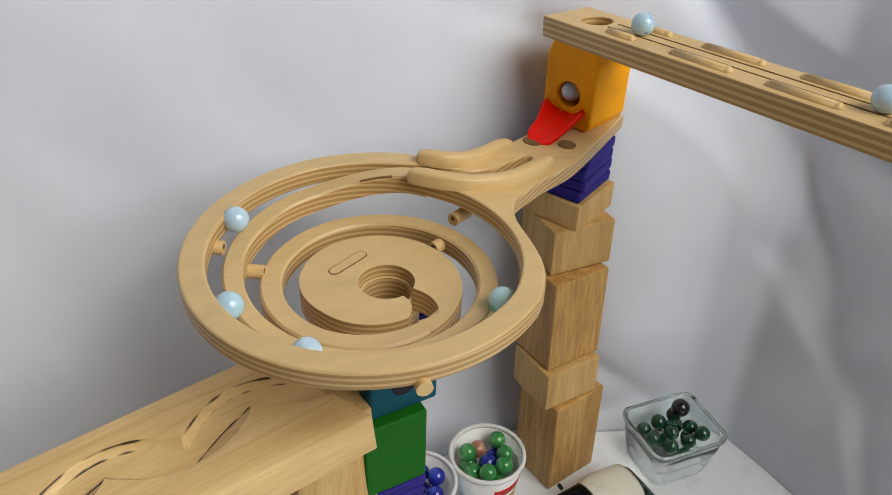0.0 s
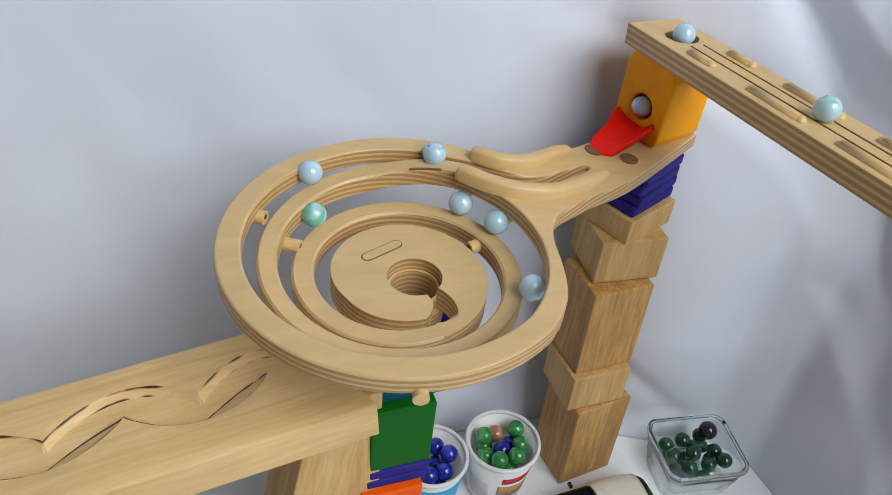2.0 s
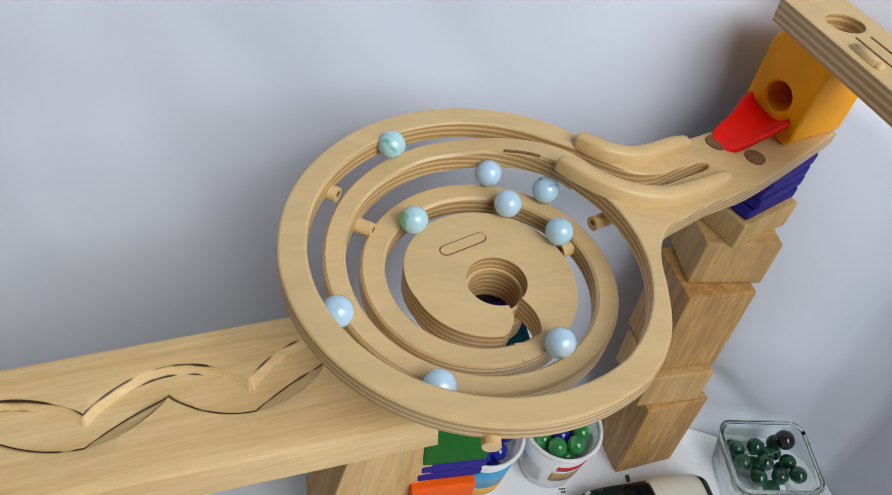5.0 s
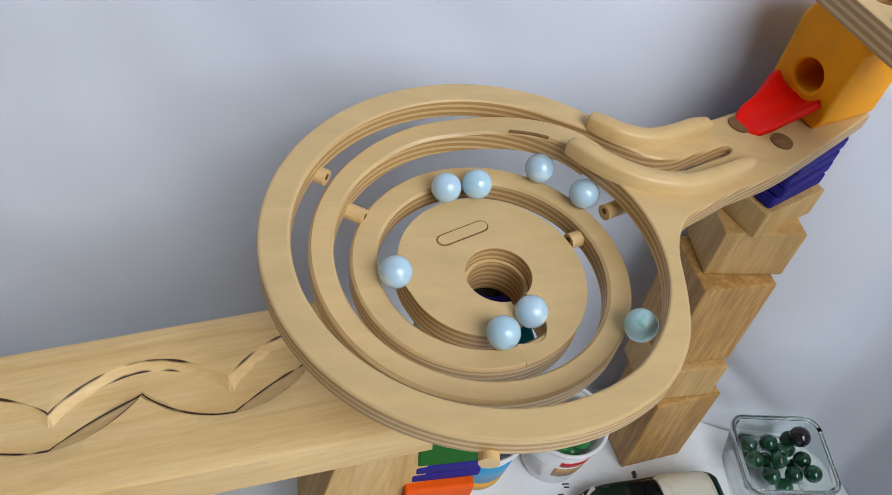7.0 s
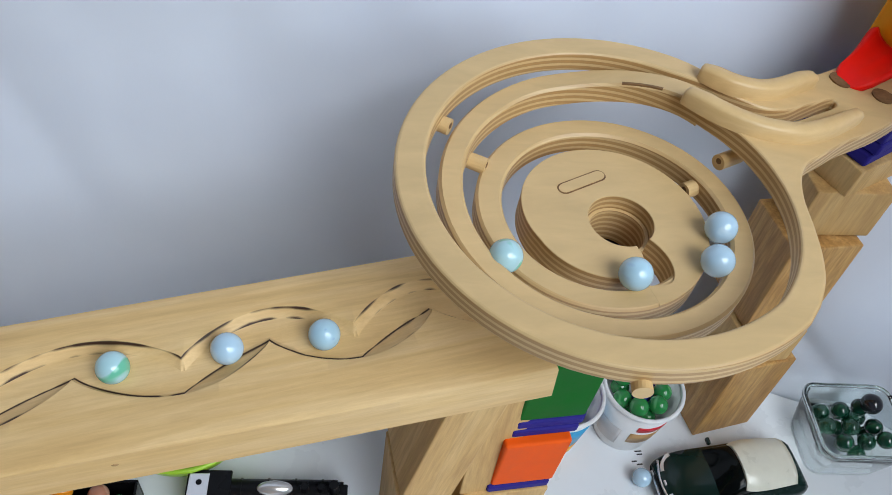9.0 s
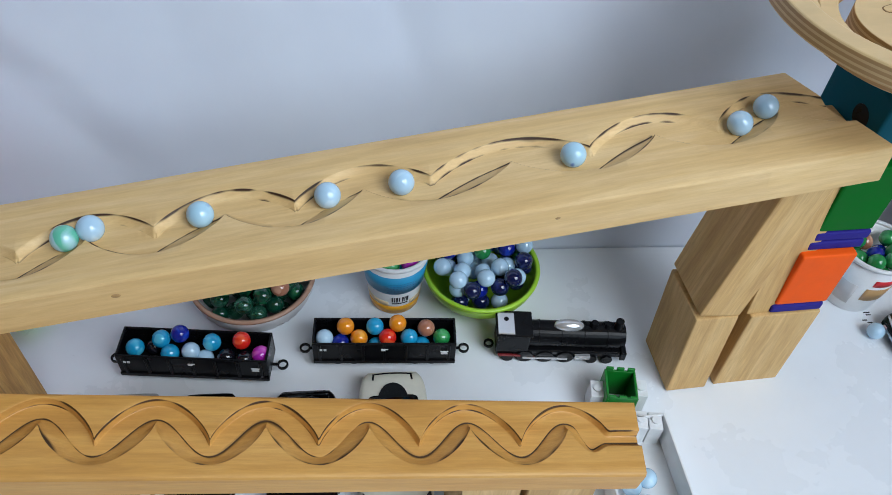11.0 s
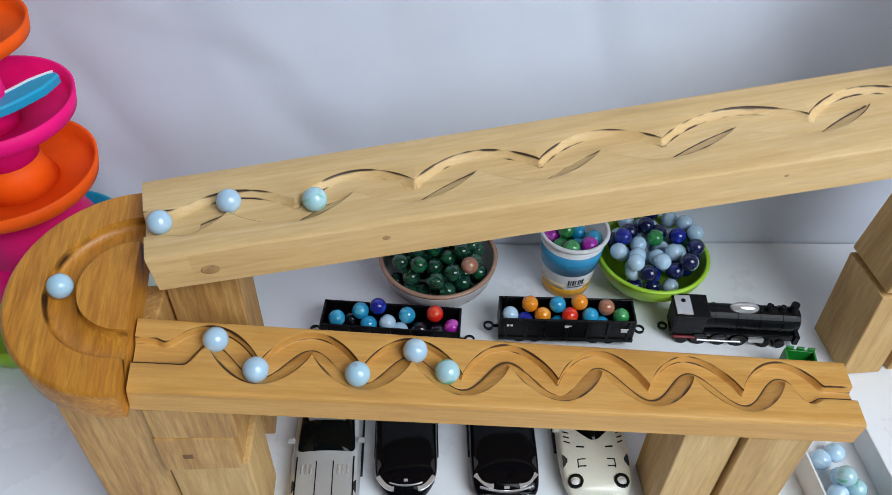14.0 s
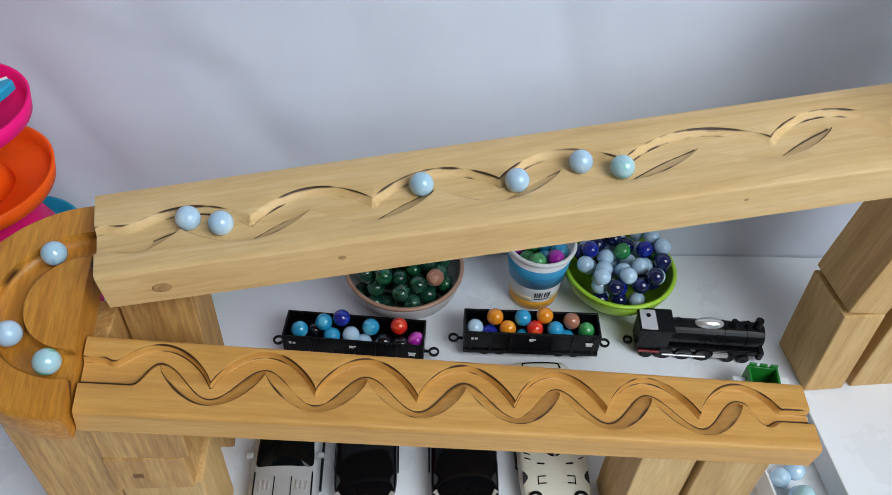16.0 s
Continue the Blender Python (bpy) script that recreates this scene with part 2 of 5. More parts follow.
def thing(name, label, category, group="", m=None, kind=""):
    ob = new(name)
    ob.empty_display_size = 0.01
    if m is not None:
        ob.matrix_basis = m
    return tagged(ob, label, category, group, kind)


def box(x0, x1, y0, y1, z0, z1, bevel=0.0015, seg=2, bm=None):
    made = bmesh.new()
    bmesh.ops.create_cube(made, size=1)
    bmesh.ops.scale(made, vec=(x1 - x0, y1 - y0, z1 - z0), verts=made.verts)
    bmesh.ops.translate(made, vec=((x0 + x1) / 2, (y0 + y1) / 2, (z0 + z1) / 2), verts=made.verts)
    if bevel:
        bmesh.ops.bevel(made, geom=made.edges[:], offset=bevel, segments=seg, affect="EDGES", profile=0.5)
    if bm is None:
        return made
    tmp = bpy.data.meshes.new("tmp")
    made.to_mesh(tmp)
    made.free()
    bm.from_mesh(tmp)
    bpy.data.meshes.remove(tmp)
    return bm


def prism(outline, z0, z1, bevel=0.0):
    """An upright prism over a plan outline, with softened rims."""
    bm = bmesh.new()
    vs = [bm.verts.new((x, y, z1)) for x, y in outline]
    top = bm.faces.new(vs)
    low = bmesh.ops.extrude_face_region(bm, geom=[top])
    bmesh.ops.translate(bm, vec=(0, 0, z0 - z1), verts=[v for v in low["geom"] if isinstance(v, bmesh.types.BMVert)])
    bm.normal_update()
    bmesh.ops.recalc_face_normals(bm, faces=bm.faces)
    if bevel:
        rim = [e for e in bm.edges if len(e.link_faces) == 2 and abs(e.link_faces[0].normal.z - e.link_faces[1].normal.z) > 0.5]
        bmesh.ops.bevel(bm, geom=rim, offset=bevel, segments=2, affect="EDGES", profile=0.5, clamp_overlap=True)
    return bm


def lathe(profile, segments=48, closed=False):
    """A turned body from rows of radius and height."""
    bm = bmesh.new()
    rings = []
    for r, z in profile:
        rings.append([bm.verts.new((r * math.cos(a), r * math.sin(a), z)) for a in (2 * math.pi * i / segments for i in range(segments))])
    for a, b in zip(rings, rings[1:]):
        for i in range(segments):
            j = (i + 1) % segments
            bm.faces.new((a[i], a[j], b[j], b[i]))
    for ring, on in ((rings[0], True), (rings[-1], True)):
        if on and not closed:
            bm.faces.new(ring)
    bmesh.ops.remove_doubles(bm, verts=bm.verts, dist=1e-6)
    return bm


def ball(radius, seg=24, rings=14):
    bm = bmesh.new()
    bmesh.ops.create_uvsphere(bm, u_segments=seg, v_segments=rings, radius=radius)
    return bm


def cylinder(p, q, radius, seg=16, bm=None, r2=None):
    bm = bm or bmesh.new()
    p, q = Vector(p), Vector(q)
    d = q - p
    turn = d.to_track_quat("Z", "Y").to_matrix().to_4x4()
    bmesh.ops.create_cone(bm, cap_ends=True, segments=seg, radius1=radius, radius2=radius if r2 is None else r2, depth=d.length,
                          matrix=Matrix.Translation((p + q) / 2) @ turn)
    return bm


def sweep(centres, sides, half, top, bottom, bevel=0.0012):
    """A bar of rectangular section along a path, its long edges softened. sides: unit vectors across; top, bottom: heights."""
    verts, faces = [], []
    k = 6
    halves = half if isinstance(half, list) else [half] * len(centres)
    for c, s, zt, zb, half in zip(centres, sides, top, bottom, halves):
        c, s = Vector((c[0], c[1], 0)), Vector((s[0], s[1], 0))
        for off, z in ((-half, zb), (half, zb), (half, zt - bevel), (half - bevel, zt), (-half + bevel, zt), (-half, zt - bevel)):
            p = c + s * off
            verts.append((p.x, p.y, z))
    n = len(centres)
    for i in range(n - 1):
        for j in range(k):
            a, b = i * k + j, i * k + (j + 1) % k
            faces.append((a, b, b + k, a + k))
    faces.append(tuple(range(k))[::-1])
    faces.append(tuple((n - 1) * k + j for j in range(k)))
    return verts, faces


# ---- setting: table, cloth backdrop, room ----
def wall_lean(z):
    return 0.13 * z + 0.02 * z * z


def backdrop():
    """One hanging sheet: along the back of the table, round the corner, then forward."""
    plan = [(-1.5, 0.268), (-0.6, 0.266), (0.2, 0.264), (0.58, 0.264), (0.64, 0.228), (0.685, 0.210), (0.735, 0.194), (0.766, 0.165), (0.772, 0.1), (0.790, -0.1),
            (0.82, -0.35)]
    out = [(-0.0, 1.0)] * 4 + [(0.25, 0.97), (0.35, 0.93), (0.45, 0.9), (0.8, 0.6), (0.97, 0.2), (1, 0.1), (1, 0.1)]
    pts = []
    for (x0, y0), (x1, y1), o0, o1 in zip(plan, plan[1:], out, out[1:]):
        n = max(3, int(math.hypot(x1 - x0, y1 - y0) / 0.008))
        for i in range(n):
            f = i / n
            f = f * f * (3 - 2 * f)
            pts.append((x0 + (x1 - x0) * i / n, y0 + (y1 - y0) * i / n, o0[0] + (o1[0] - o0[0]) * f, o0[1] + (o1[1] - o0[1]) * f))
    rows = 110
    verts, faces = [], []
    for j in range(rows + 1):
        for i, (x, y, ox, oy) in enumerate(pts):
            s = i * 0.008
            z = (1.1 - 0.5 * min(1, max(0, (x - 0.62) / 0.16))) * (j / rows) ** 1.15
            right = min(1, max(0, (x - 0.5) / 0.2))
            fold = 0.0045 * noise.noise((s * 5.0 + z * 1.2, z * 0.8, 1.7)) + 0.0035 * noise.noise((s * 16 + z * 5, z * 3.0, 4.0))
            fold += (0.005 + 0.016 * right) * noise.noise((s * 9 - z * 6, z * 7, 9.0)) * min(1, z * 8)
            fold += 0.007 * max(0, 1 - abs(noise.noise((s * 4.2 + z * 2.6, z * 1.1, 12.0))) * 7) * min(1, z * 6)
            fold += (0.0025 + 0.018 * right) * max(0, 1 - abs(noise.noise((s * 3.1 + z * 4.5, z * 2.0 - s, 31.0))) * 9) * min(1, z * 5)
            fold += 0.0008 * noise.noise((s * 45, z * 45, 3.0))
            left = min(1, max(0, (-0.12 - x) / 0.15)) * min(1, z * 6)
            fold *= 0.55 + 0.45 * right
            fold += left * (0.012 * noise.noise((s * 5.5 + z * 6.5, z * 1.2, 21.0)) + 0.008 * max(0, 1 - abs(noise.noise((s * 4 + z * 5.0, z * 1.0, 27.0))) * 6))
            lean = wall_lean(z) + fold
            verts.append((x + ox * lean, y + oy * lean, z))
    n = len(pts)
    for j in range(rows):
        for i in range(n - 1):
            faces.append((j * n + i, j * n + i + 1, (j + 1) * n + i + 1, (j + 1) * n + i))
    ob = part("wall_cloth", mesh_of("wall_cloth", verts, faces, CLOTH, True))
    thick = ob.modifiers.new("thickness", "SOLIDIFY")
    thick.thickness, thick.offset = 0.002, -1
    return tagged(ob, "white cotton sheet hung behind the table with soft folds", "backdrop cloth", kind="structure")


backdrop()
table = part("table", box(-1.6, 1.0, -1.2, 0.45, -0.03, 0.0, 0.002), TABLE)
tagged(table, "smooth white laminate table top", "table", kind="structure")
scuffs = bmesh.new()
for i in range(14):
    x, y = 0.492 + 0.02 * random.random(), 0.16 + 0.03 * random.random()
    box(x, x + 0.003 + 0.004 * random.random(), y, y + 0.0012, 0.0001, 0.0004, 0, bm=scuffs)
part("pen_mark", scuffs, INK, table, "faint black pen scribble")
# unseen shell added around the table; its dark grey keeps fill light low
tagged(part("floor", box(-3, 3, -3.4, 1.4, -0.78, -0.75, 0), ROOM), "unseen grey floor added to close the room and limit fill light", "floor", kind="structure")
tagged(part("ceiling", box(-3, 3, -3.4, 1.4, 2.4, 2.45, 0), ROOM), "unseen grey ceiling added to close the room and limit fill light", "ceiling", kind="structure")
for nm, b in (("wall_north", (-3, 3, 1.4, 1.45, -0.75, 2.4)), ("wall_south", (-3, 3, -3.45, -3.4, -0.75, 2.4)), ("wall_west", (-3.05, -3, -3.4, 1.4, -0.75, 2.4)),
              ("wall_east", (3, 3.05, -3.4, 1.4, -0.75, 2.4))):
    tagged(part(nm, box(*b, 0), ROOM), "unseen grey wall added to close the room and limit fill light", "wall", kind="structure")


# ---- the way of the marbles ----
def scallop(u, first, period, tc, ta, bc, ba):
    """Upper and lower edge of a scalloped groove."""
    x = math.pi * (u - first) / period
    return tc + ta * abs(math.cos(x)) ** 0.8, bc - ba * abs(math.sin(x)) ** 0.8


def blend(a, b, f):
    f = min(1, max(0, f))
    return a + (b - a) * f * f * (3 - 2 * f)


CUSPS = (-0.07, 0.010, 0.0965, 0.1735, 0.2558, 0.338, 0.4385, 0.5231, 0.606)


def upper_edges(u):
    x = math.pi * float(np.interp(u, CUSPS, range(len(CUSPS))))
    t, b = -0.0148 + 0.0193 * abs(math.sin(x)) ** 0.8, -0.0145 - 0.0203 * abs(math.cos(x)) ** 0.8
    if u < 0.035:
        f = (0.035 - u) / 0.03
        t, b = blend(t, -0.002, f), blend(b, -0.026, f)
    return t, b


LOW_CUSPS = (0.0128, 0.0745, 0.1369, 0.1999, 0.2624, 0.3235, 0.3880, 0.4520)


def lower_edges(u):
    x = math.pi * float(np.interp(u, LOW_CUSPS, range(len(LOW_CUSPS))))
    drift = -0.0075 * u
    t, b = -0.0045 + 0.0262 * abs(math.sin(x)) ** 0.72 + drift, 0.0062 - 0.0258 * abs(math.cos(x)) ** 0.70 + drift
    if u < 0.0445:
        t = blend(t, 0.0095, (0.024 - u) / 0.012)
        b = blend(0.0062, -0.0095, (0.044 - u) / 0.014)
    if u > 0.420:
        t, b = blend(t, 0.0005, (u - 0.443) / 0.008), blend(b, -0.0100, (u - 0.428) / 0.018)
    return t, b


def lower_floor(u):
    """Where the groove's floor meets its sloped lower wall: an even wave."""
    x = math.pi * float(np.interp(u, LOW_CUSPS, range(len(LOW_CUSPS))))
    d = -0.0005 - 0.0117 * math.cos(2 * x) - 0.0075 * u
    t, b = lower_edges(u)
    return blend(blend(d, b + 0.004, (0.046 - u) / 0.02), b + 0.004, (u - 0.425) / 0.012)


def upper_floor(u):
    x = float(np.interp(u, CUSPS, range(len(CUSPS)))) % 1
    return upper_edges(u)[1] + 0.0028 + (0.0068 * math.sin(2 * math.pi * x) ** 0.8 if 0 < x < 0.5 and u > 0.035 else 0)


RING_AT = (0.3745, 0.1464, 0.3641)
RIM_OUT, RIM_IN, PLY = 0.1055, 0.0908, 0.0118
DISC_Z = -0.0281


def rail_out(phi):
    """Outer edge of the falling rail, phi degrees on from the inlet."""
    f = min(phi, 880) / 1000
    return 0.0900 - 0.0526 * f + 0.0031 * f * f - 0.0113 * f ** 3


def rail_in(phi):
    f = phi / 1000
    return 0.0747 - 0.0042 * f - 0.1730 * f * f + 0.1648 * f ** 3


def rail_top(phi):
    return float(np.interp(phi, (0, 90, 180, 270, 360, 450, 540, 600), (-0.003, -0.0125, -0.0192, -0.0226, -0.0248, -0.0268, -0.0280, DISC_Z)))


def rim_inner(deg):
    """Inner edge of the rim; it winds inwards where the neck joins."""
    return RIM_IN - 0.0163 * min(1, max(0, ((deg + 180) % 360 - 180 + 55) / 90)) if -55 < (deg + 180) % 360 - 180 < 60 else RIM_IN


def plate_z(x, y):
    """The rim lies almost level; its neck bends down to the tower."""
    k = blend(1, 0, (x - 0.05) / 0.15)
    return (0.0221 * x + 0.0095 * y) * k - 0.0166 * (1 - k)


def channel(phi):
    """Middle of the channel after phi degrees from the inlet, and the height of a marble there."""
    inner = rail_out(phi)
    outer = rim_inner(45 + phi) if phi < 360 else rail_in(phi - 360)
    r, th = (inner + outer) / 2 - 0.0012, math.radians(45 + phi)
    return r * math.cos(th), r * math.sin(th), rail_top(phi) + 0.0072


def axes(a, b):
    a, b = np.array(a, float), np.array(b, float)
    x = (b - a) / np.linalg.norm(b - a)
    y = np.cross((0, 0, 1), x)
    y /= np.linalg.norm(y)
    return a, x, y, np.cross(x, y)


RAMP_AB = (0.5929, 0.2809, 0.4288), (0.641, -0.115, 0.459)
UPPER_AB = (-0.265, 0.0655, 0.231), (0.327, 0.1475, 0.289)
LOWER_AB = (-0.2605, -0.0185, 0.1945), (0.204, -0.011, 0.1345)
TURN_AT, TURN_TILT, TURN_RZ, TURN_R = (-0.2665, 0.0215, 0.2095), 6.5, 5.0, 0.044


def marble_way():
    pts = []
    put = lambda ax, u, v, w: pts.append(ax[0] + ax[1] * u + ax[2] * v + ax[3] * w)
    ramp_ax = axes(*RAMP_AB)
    for u in np.arange(0.52, 0.034, -0.004):
        put(ramp_ax, u, 0, 0.0072)
    put(ramp_ax, 0.030, 0, 0.004)
    put(ramp_ax, 0.027, 0, -0.006)
    pts.append(np.array((0.606, 0.267, 0.395)))
    pts.append(np.array((0.604, 0.268, 0.376)))
    pts.append(np.array((0.590, 0.2635, 0.3735)))
    pts.append(np.array((0.580, 0.2585, 0.368)))
    pts.append(np.array((0.568, 0.2535, 0.3585)))
    ring = lambda x, y, z: pts.append(np.array(RING_AT) + (x, y, z))
    for x, y in ((0.186, 0.0925), (0.160, 0.0770), (0.140, 0.0660), (0.118, 0.0545), (0.099, 0.0500), (0.083, 0.0530), (0.068, 0.0610)):
        ring(x, y, plate_z(x, y) + 0.0068)
    for phi in np.arange(10, 945, 4.0):
        ring(*channel(phi))
    for x, y, z in ((0.0085, -0.0440, -0.0225), (0.0165, -0.0385, -0.0235), (0.0200, -0.0300, -0.0250), (0.0180, -0.0220, -0.0270), (0.0130, -0.0130, -0.0310), (0.0090, -0.0060, -0.0400)):
        ring(x, y, z)
    pts.append(np.array((0.360, 0.148, 0.296)))
    up = axes(*UPPER_AB)
    n = float(np.linalg.norm(np.subtract(UPPER_AB[1], UPPER_AB[0])))
    for u in np.arange(n - 0.001, 0, -0.002):
        put(up, u, sum(upper_edges(u)) / 2 - 0.001, 0.0012)
    a, t = math.radians(TURN_RZ), math.radians(TURN_TILT)
    for k in np.linspace(90, 270, 50):
        x, y, z = TURN_R * math.cos(math.radians(k)), TURN_R * math.sin(math.radians(k)), 0.0005
        y, z = y * math.cos(t) - z * math.sin(t), y * math.sin(t) + z * math.cos(t)
        x, y = x * math.cos(a) - y * math.sin(a), x * math.sin(a) + y * math.cos(a)
        pts.append(np.array((TURN_AT[0] + x, TURN_AT[1] + y, TURN_AT[2] + z)))
    lo = axes(*LOWER_AB)
    n = float(np.linalg.norm(np.subtract(LOWER_AB[1], LOWER_AB[0])))
    for u in np.arange(0.001, n, 0.002):
        put(lo, u, sum(lower_edges(u)) / 2, 0.0005)
    for p in ((0.218, -0.014, 0.112), (0.228, -0.015, 0.07), (0.236, -0.015, 0.02)):
        pts.append(np.array(p))
    pts = np.array(pts)
    s = np.concatenate([[0], np.cumsum(np.linalg.norm(np.diff(pts, axis=0), axis=1))])
    grid = np.arange(0, s[-1], 0.001)
    return grid, np.stack([np.interp(grid, s, pts[:, i]) for i in range(3)], axis=1)


# ---- the spiral ----
def polar(r, deg):
    return r * math.cos(radians(deg)), r * math.sin(radians(deg))


def smooth_line(pts, steps=6):
    """A smooth curve through a few points in plan."""
    out, m = [], len(pts)
    for i in range(m - 1):
        p0, p1, p2, p3 = (Vector(pts[max(0, min(m - 1, i + k))]) for k in (-1, 0, 1, 2))
        for q in np.linspace(0, 1, steps, endpoint=i == m - 2):
            v = 0.5 * ((2 * p1) + (p2 - p0) * q + (2 * p0 - 5 * p1 + 4 * p2 - p3) * q * q + (3 * p1 - p0 - 3 * p2 + p3) * q ** 3)
            out.append((v.x, v.y))
    return out


def across(line):
    """Unit vectors across a line in plan."""
    out = []
    for i in range(len(line)):
        d = (Vector(line[min(i + 1, len(line) - 1)]) - Vector(line[max(i - 1, 0)])).normalized()
        out.append((-d.y, d.x))
    return out


def spiral_rail(t, name, phis, r_in, r_out, top, height, material, bevel=0.0014):
    c, s, half, zt, zb = [], [], [], [], []
    for phi in phis:
        a, b = r_in(phi), r_out(phi)
        c.append(polar((a + b) / 2, 45 + phi))
        s.append(polar(1, 45 + phi))
        half.append((b - a) / 2)
        zt.append(top(phi))
        zb.append(top(phi) - height)
    v, f = sweep(c, s, half, zt, zb, bevel)
    return part(name, mesh_of(name, v, f, material), None, t)


def spiral_track():
    t = thing("spiral_track", "round birch plywood marble spiral with open rails and a forked inlet", "marble track", m=pose(*RING_AT))
    on_plate = []
    # rim with the neck that reaches to the tower; the inlet slot is cut through it
    arc = [polar(RIM_OUT, a) for a in np.arange(50, 307, 3.5)]
    neck = smooth_line([polar(0.1040, -48), polar(0.1010, -39), polar(0.0970, -30), polar(0.0932, -20), polar(0.0915, -9), (0.0960, 0.0005), (0.1045, 0.0112), (0.1210, 0.0220), (0.1410, 0.0348), (0.1760, 0.0530), (0.2256, 0.0840), (0.2635, 0.1085)])
    back = smooth_line([(0.2425, 0.1505), (0.1985, 0.1238), (0.1702, 0.1064), (0.1460, 0.0930), (0.1250, 0.0830), (0.1080, 0.0745), (0.0950, 0.0712), (0.0840, 0.0735), (0.0735, 0.0790)])
    inner = [polar(rim_inner(a), a) for a in np.arange(60, 400, 3.5)]
    slot = smooth_line([polar(rail_in(-4), 41), polar(0.0865, 41.5), (0.0795, 0.0490), (0.0940, 0.0440), (0.1106, 0.0450), (0.1290, 0.0545), (0.1500, 0.0665), (0.1500, 0.0720), (0.1270, 0.0610), (0.1106, 0.0530), (0.0950, 0.0520), (0.0800, 0.0585),
                        (0.0640, 0.0690)], 5)
    bm = bmesh.new()
    edges = []
    for loop in (arc + neck + back, inner + slot):
        vs = [bm.verts.new((x, y, 0)) for x, y in loop]
        edges += [bm.edges.new((a, b)) for a, b in zip(vs, vs[1:] + vs[:1])]
    bmesh.ops.triangle_fill(bm, edges=edges, use_beauty=True, use_dissolve=False)
    ext = bmesh.ops.extrude_face_region(bm, geom=bm.faces[:])
    bmesh.ops.translate(bm, vec=(0, 0, -PLY), verts=[v for v in ext["geom"] if isinstance(v, bmesh.types.BMVert)])
    bm.normal_update()
    rim = [e for e in bm.edges if len(e.link_faces) == 2 and abs(e.link_faces[0].normal.z - e.link_faces[1].normal.z) > 0.5]
    bmesh.ops.bevel(bm, geom=rim, offset=0.0017, segments=3, affect="EDGES", profile=0.5)
    on_plate.append(part("rim", bm, BIRCH, t))
    # one falling rail, two turns long, that runs out into the centre disc
    spiral_rail(t, "rail", np.arange(-6, 642, 4.0), rail_in, rail_out, lambda p: rail_top(p) - 0.0012 * min(1, max(0, (p - 598) / 3)) if p > 60 else blend(plate_z(*polar(0.082, 45 + p)) - 0.0006, rail_top(60), p / 60), PLY, BIRCH)
    # dark routed slit where the rail leaves the plate
    spiral_rail(t, "slit", np.arange(12, 29, 2.0), lambda p: rail_in(p) + 0.0006, lambda p: rail_in(p) + 0.0022, lambda p: blend(plate_z(*polar(0.082, 45 + p)) - 0.0006, rail_top(60), p / 60) + 0.0003, 0.002, DARK_WOOD, 0.0001)
    # centre disc: a snail outline with the drop hole, and a passage into it
    hx, hy, hr = 0.0085, -0.0042, 0.0166
    outer = [polar(rail_out(p), 45 + p) for p in np.arange(598.2, 880, 4)] + [polar(0.0386 + 0.0016 * (p - 880) / 60, 45 + p) for p in np.arange(880, 952, 4)]
    nose = smooth_line([polar(0.0405, 279), (0.0098, -0.0366), (0.0130, -0.0305), (0.0135, -0.0255)], 4)
    hole = [(hx + hr * math.cos(radians(a)), hy + hr * math.sin(radians(a))) for a in np.arange(-78, -404, -6)]
    wall = smooth_line([(0.0196, -0.0160), (0.0238, -0.0225), (0.0262, -0.0300), (0.0258, -0.0380), (0.0215, -0.0435), polar(rail_in(598.2), 283.2)], 5)
    part("centre_disc", prism(outer + nose + hole + wall, DISC_Z - 0.0165, DISC_Z, 0.0004), BIRCH, t)
    # collar inside the hole that leads down to the block below
    prof = [(hr + 0.003, -0.0165), (hr + 0.003, -0.0300), (hr - 0.0022, -0.0300), (hr - 0.0022, -0.0085), (hr - 0.0003, -0.0085), (hr - 0.0003, -0.0165), (hr + 0.003, -0.0165)]
    part("outlet_collar", lathe(prof, 48, True), BIRCH, t, "pale wooden ring inside the drop hole", m=pose(hx, hy, DISC_Z))
    cap = [(-0.0112 + 0.0038 * math.cos(a), 0.0038 * math.sin(a)) for a in np.linspace(math.pi / 2, 1.5 * math.pi, 9)]
    cap += [(0.0112 + 0.0038 * math.cos(a), 0.0038 * math.sin(a)) for a in np.linspace(-math.pi / 2, math.pi / 2, 9)]
    turn = pose(-0.0058, 0.0222, 0, 0, 0, 24.6)
    at = lambda q, w: [tuple((turn @ Vector((x * q, y * w, 0))).xy) for x, y in cap]
    part("slot", prism(at(1.0, 1.0), DISC_Z - 0.002, DISC_Z + 0.0002), DARK_WOOD, t, "dark outline of a routed slot")
    part("slot_inlay", prism(at(0.955, 0.80), DISC_Z - 0.002, DISC_Z + 0.0005), BIRCH, t)
    # small pegs that bridge the channel, each bored at its end
    for x, y, z, out in ((-0.0778, 0.0475, -0.0125, 0.013), (-0.0590, 0.0338, -0.0265, 0.013), (0.0545, 0.0205, -0.0310, 0.012), (0.0735, 0.0314, -0.0205, 0.016), (-0.015, -0.1060, -0.0130, 0.008)):
        d = math.hypot(x, y)
        p, q = (x * (1 - 0.005 / d), y * (1 - 0.005 / d), z), (x * (1 + (out - 0.006) / d), y * (1 + (out - 0.006) / d), z)
        peg = part("bridge_peg", cylinder(p, q, 0.0043, 18), BIRCH_SOLID, t, smooth=False)
        # solid dark plug paints the shade inside the bore
        part("bore", cylinder((x * (1 - 0.0052 / d), y * (1 - 0.0052 / d), z + 0.001), p[:2] + (z + 0.001,), 0.0017, 12), DARK_WOOD, peg, "dark disc for the shade in a small bore")
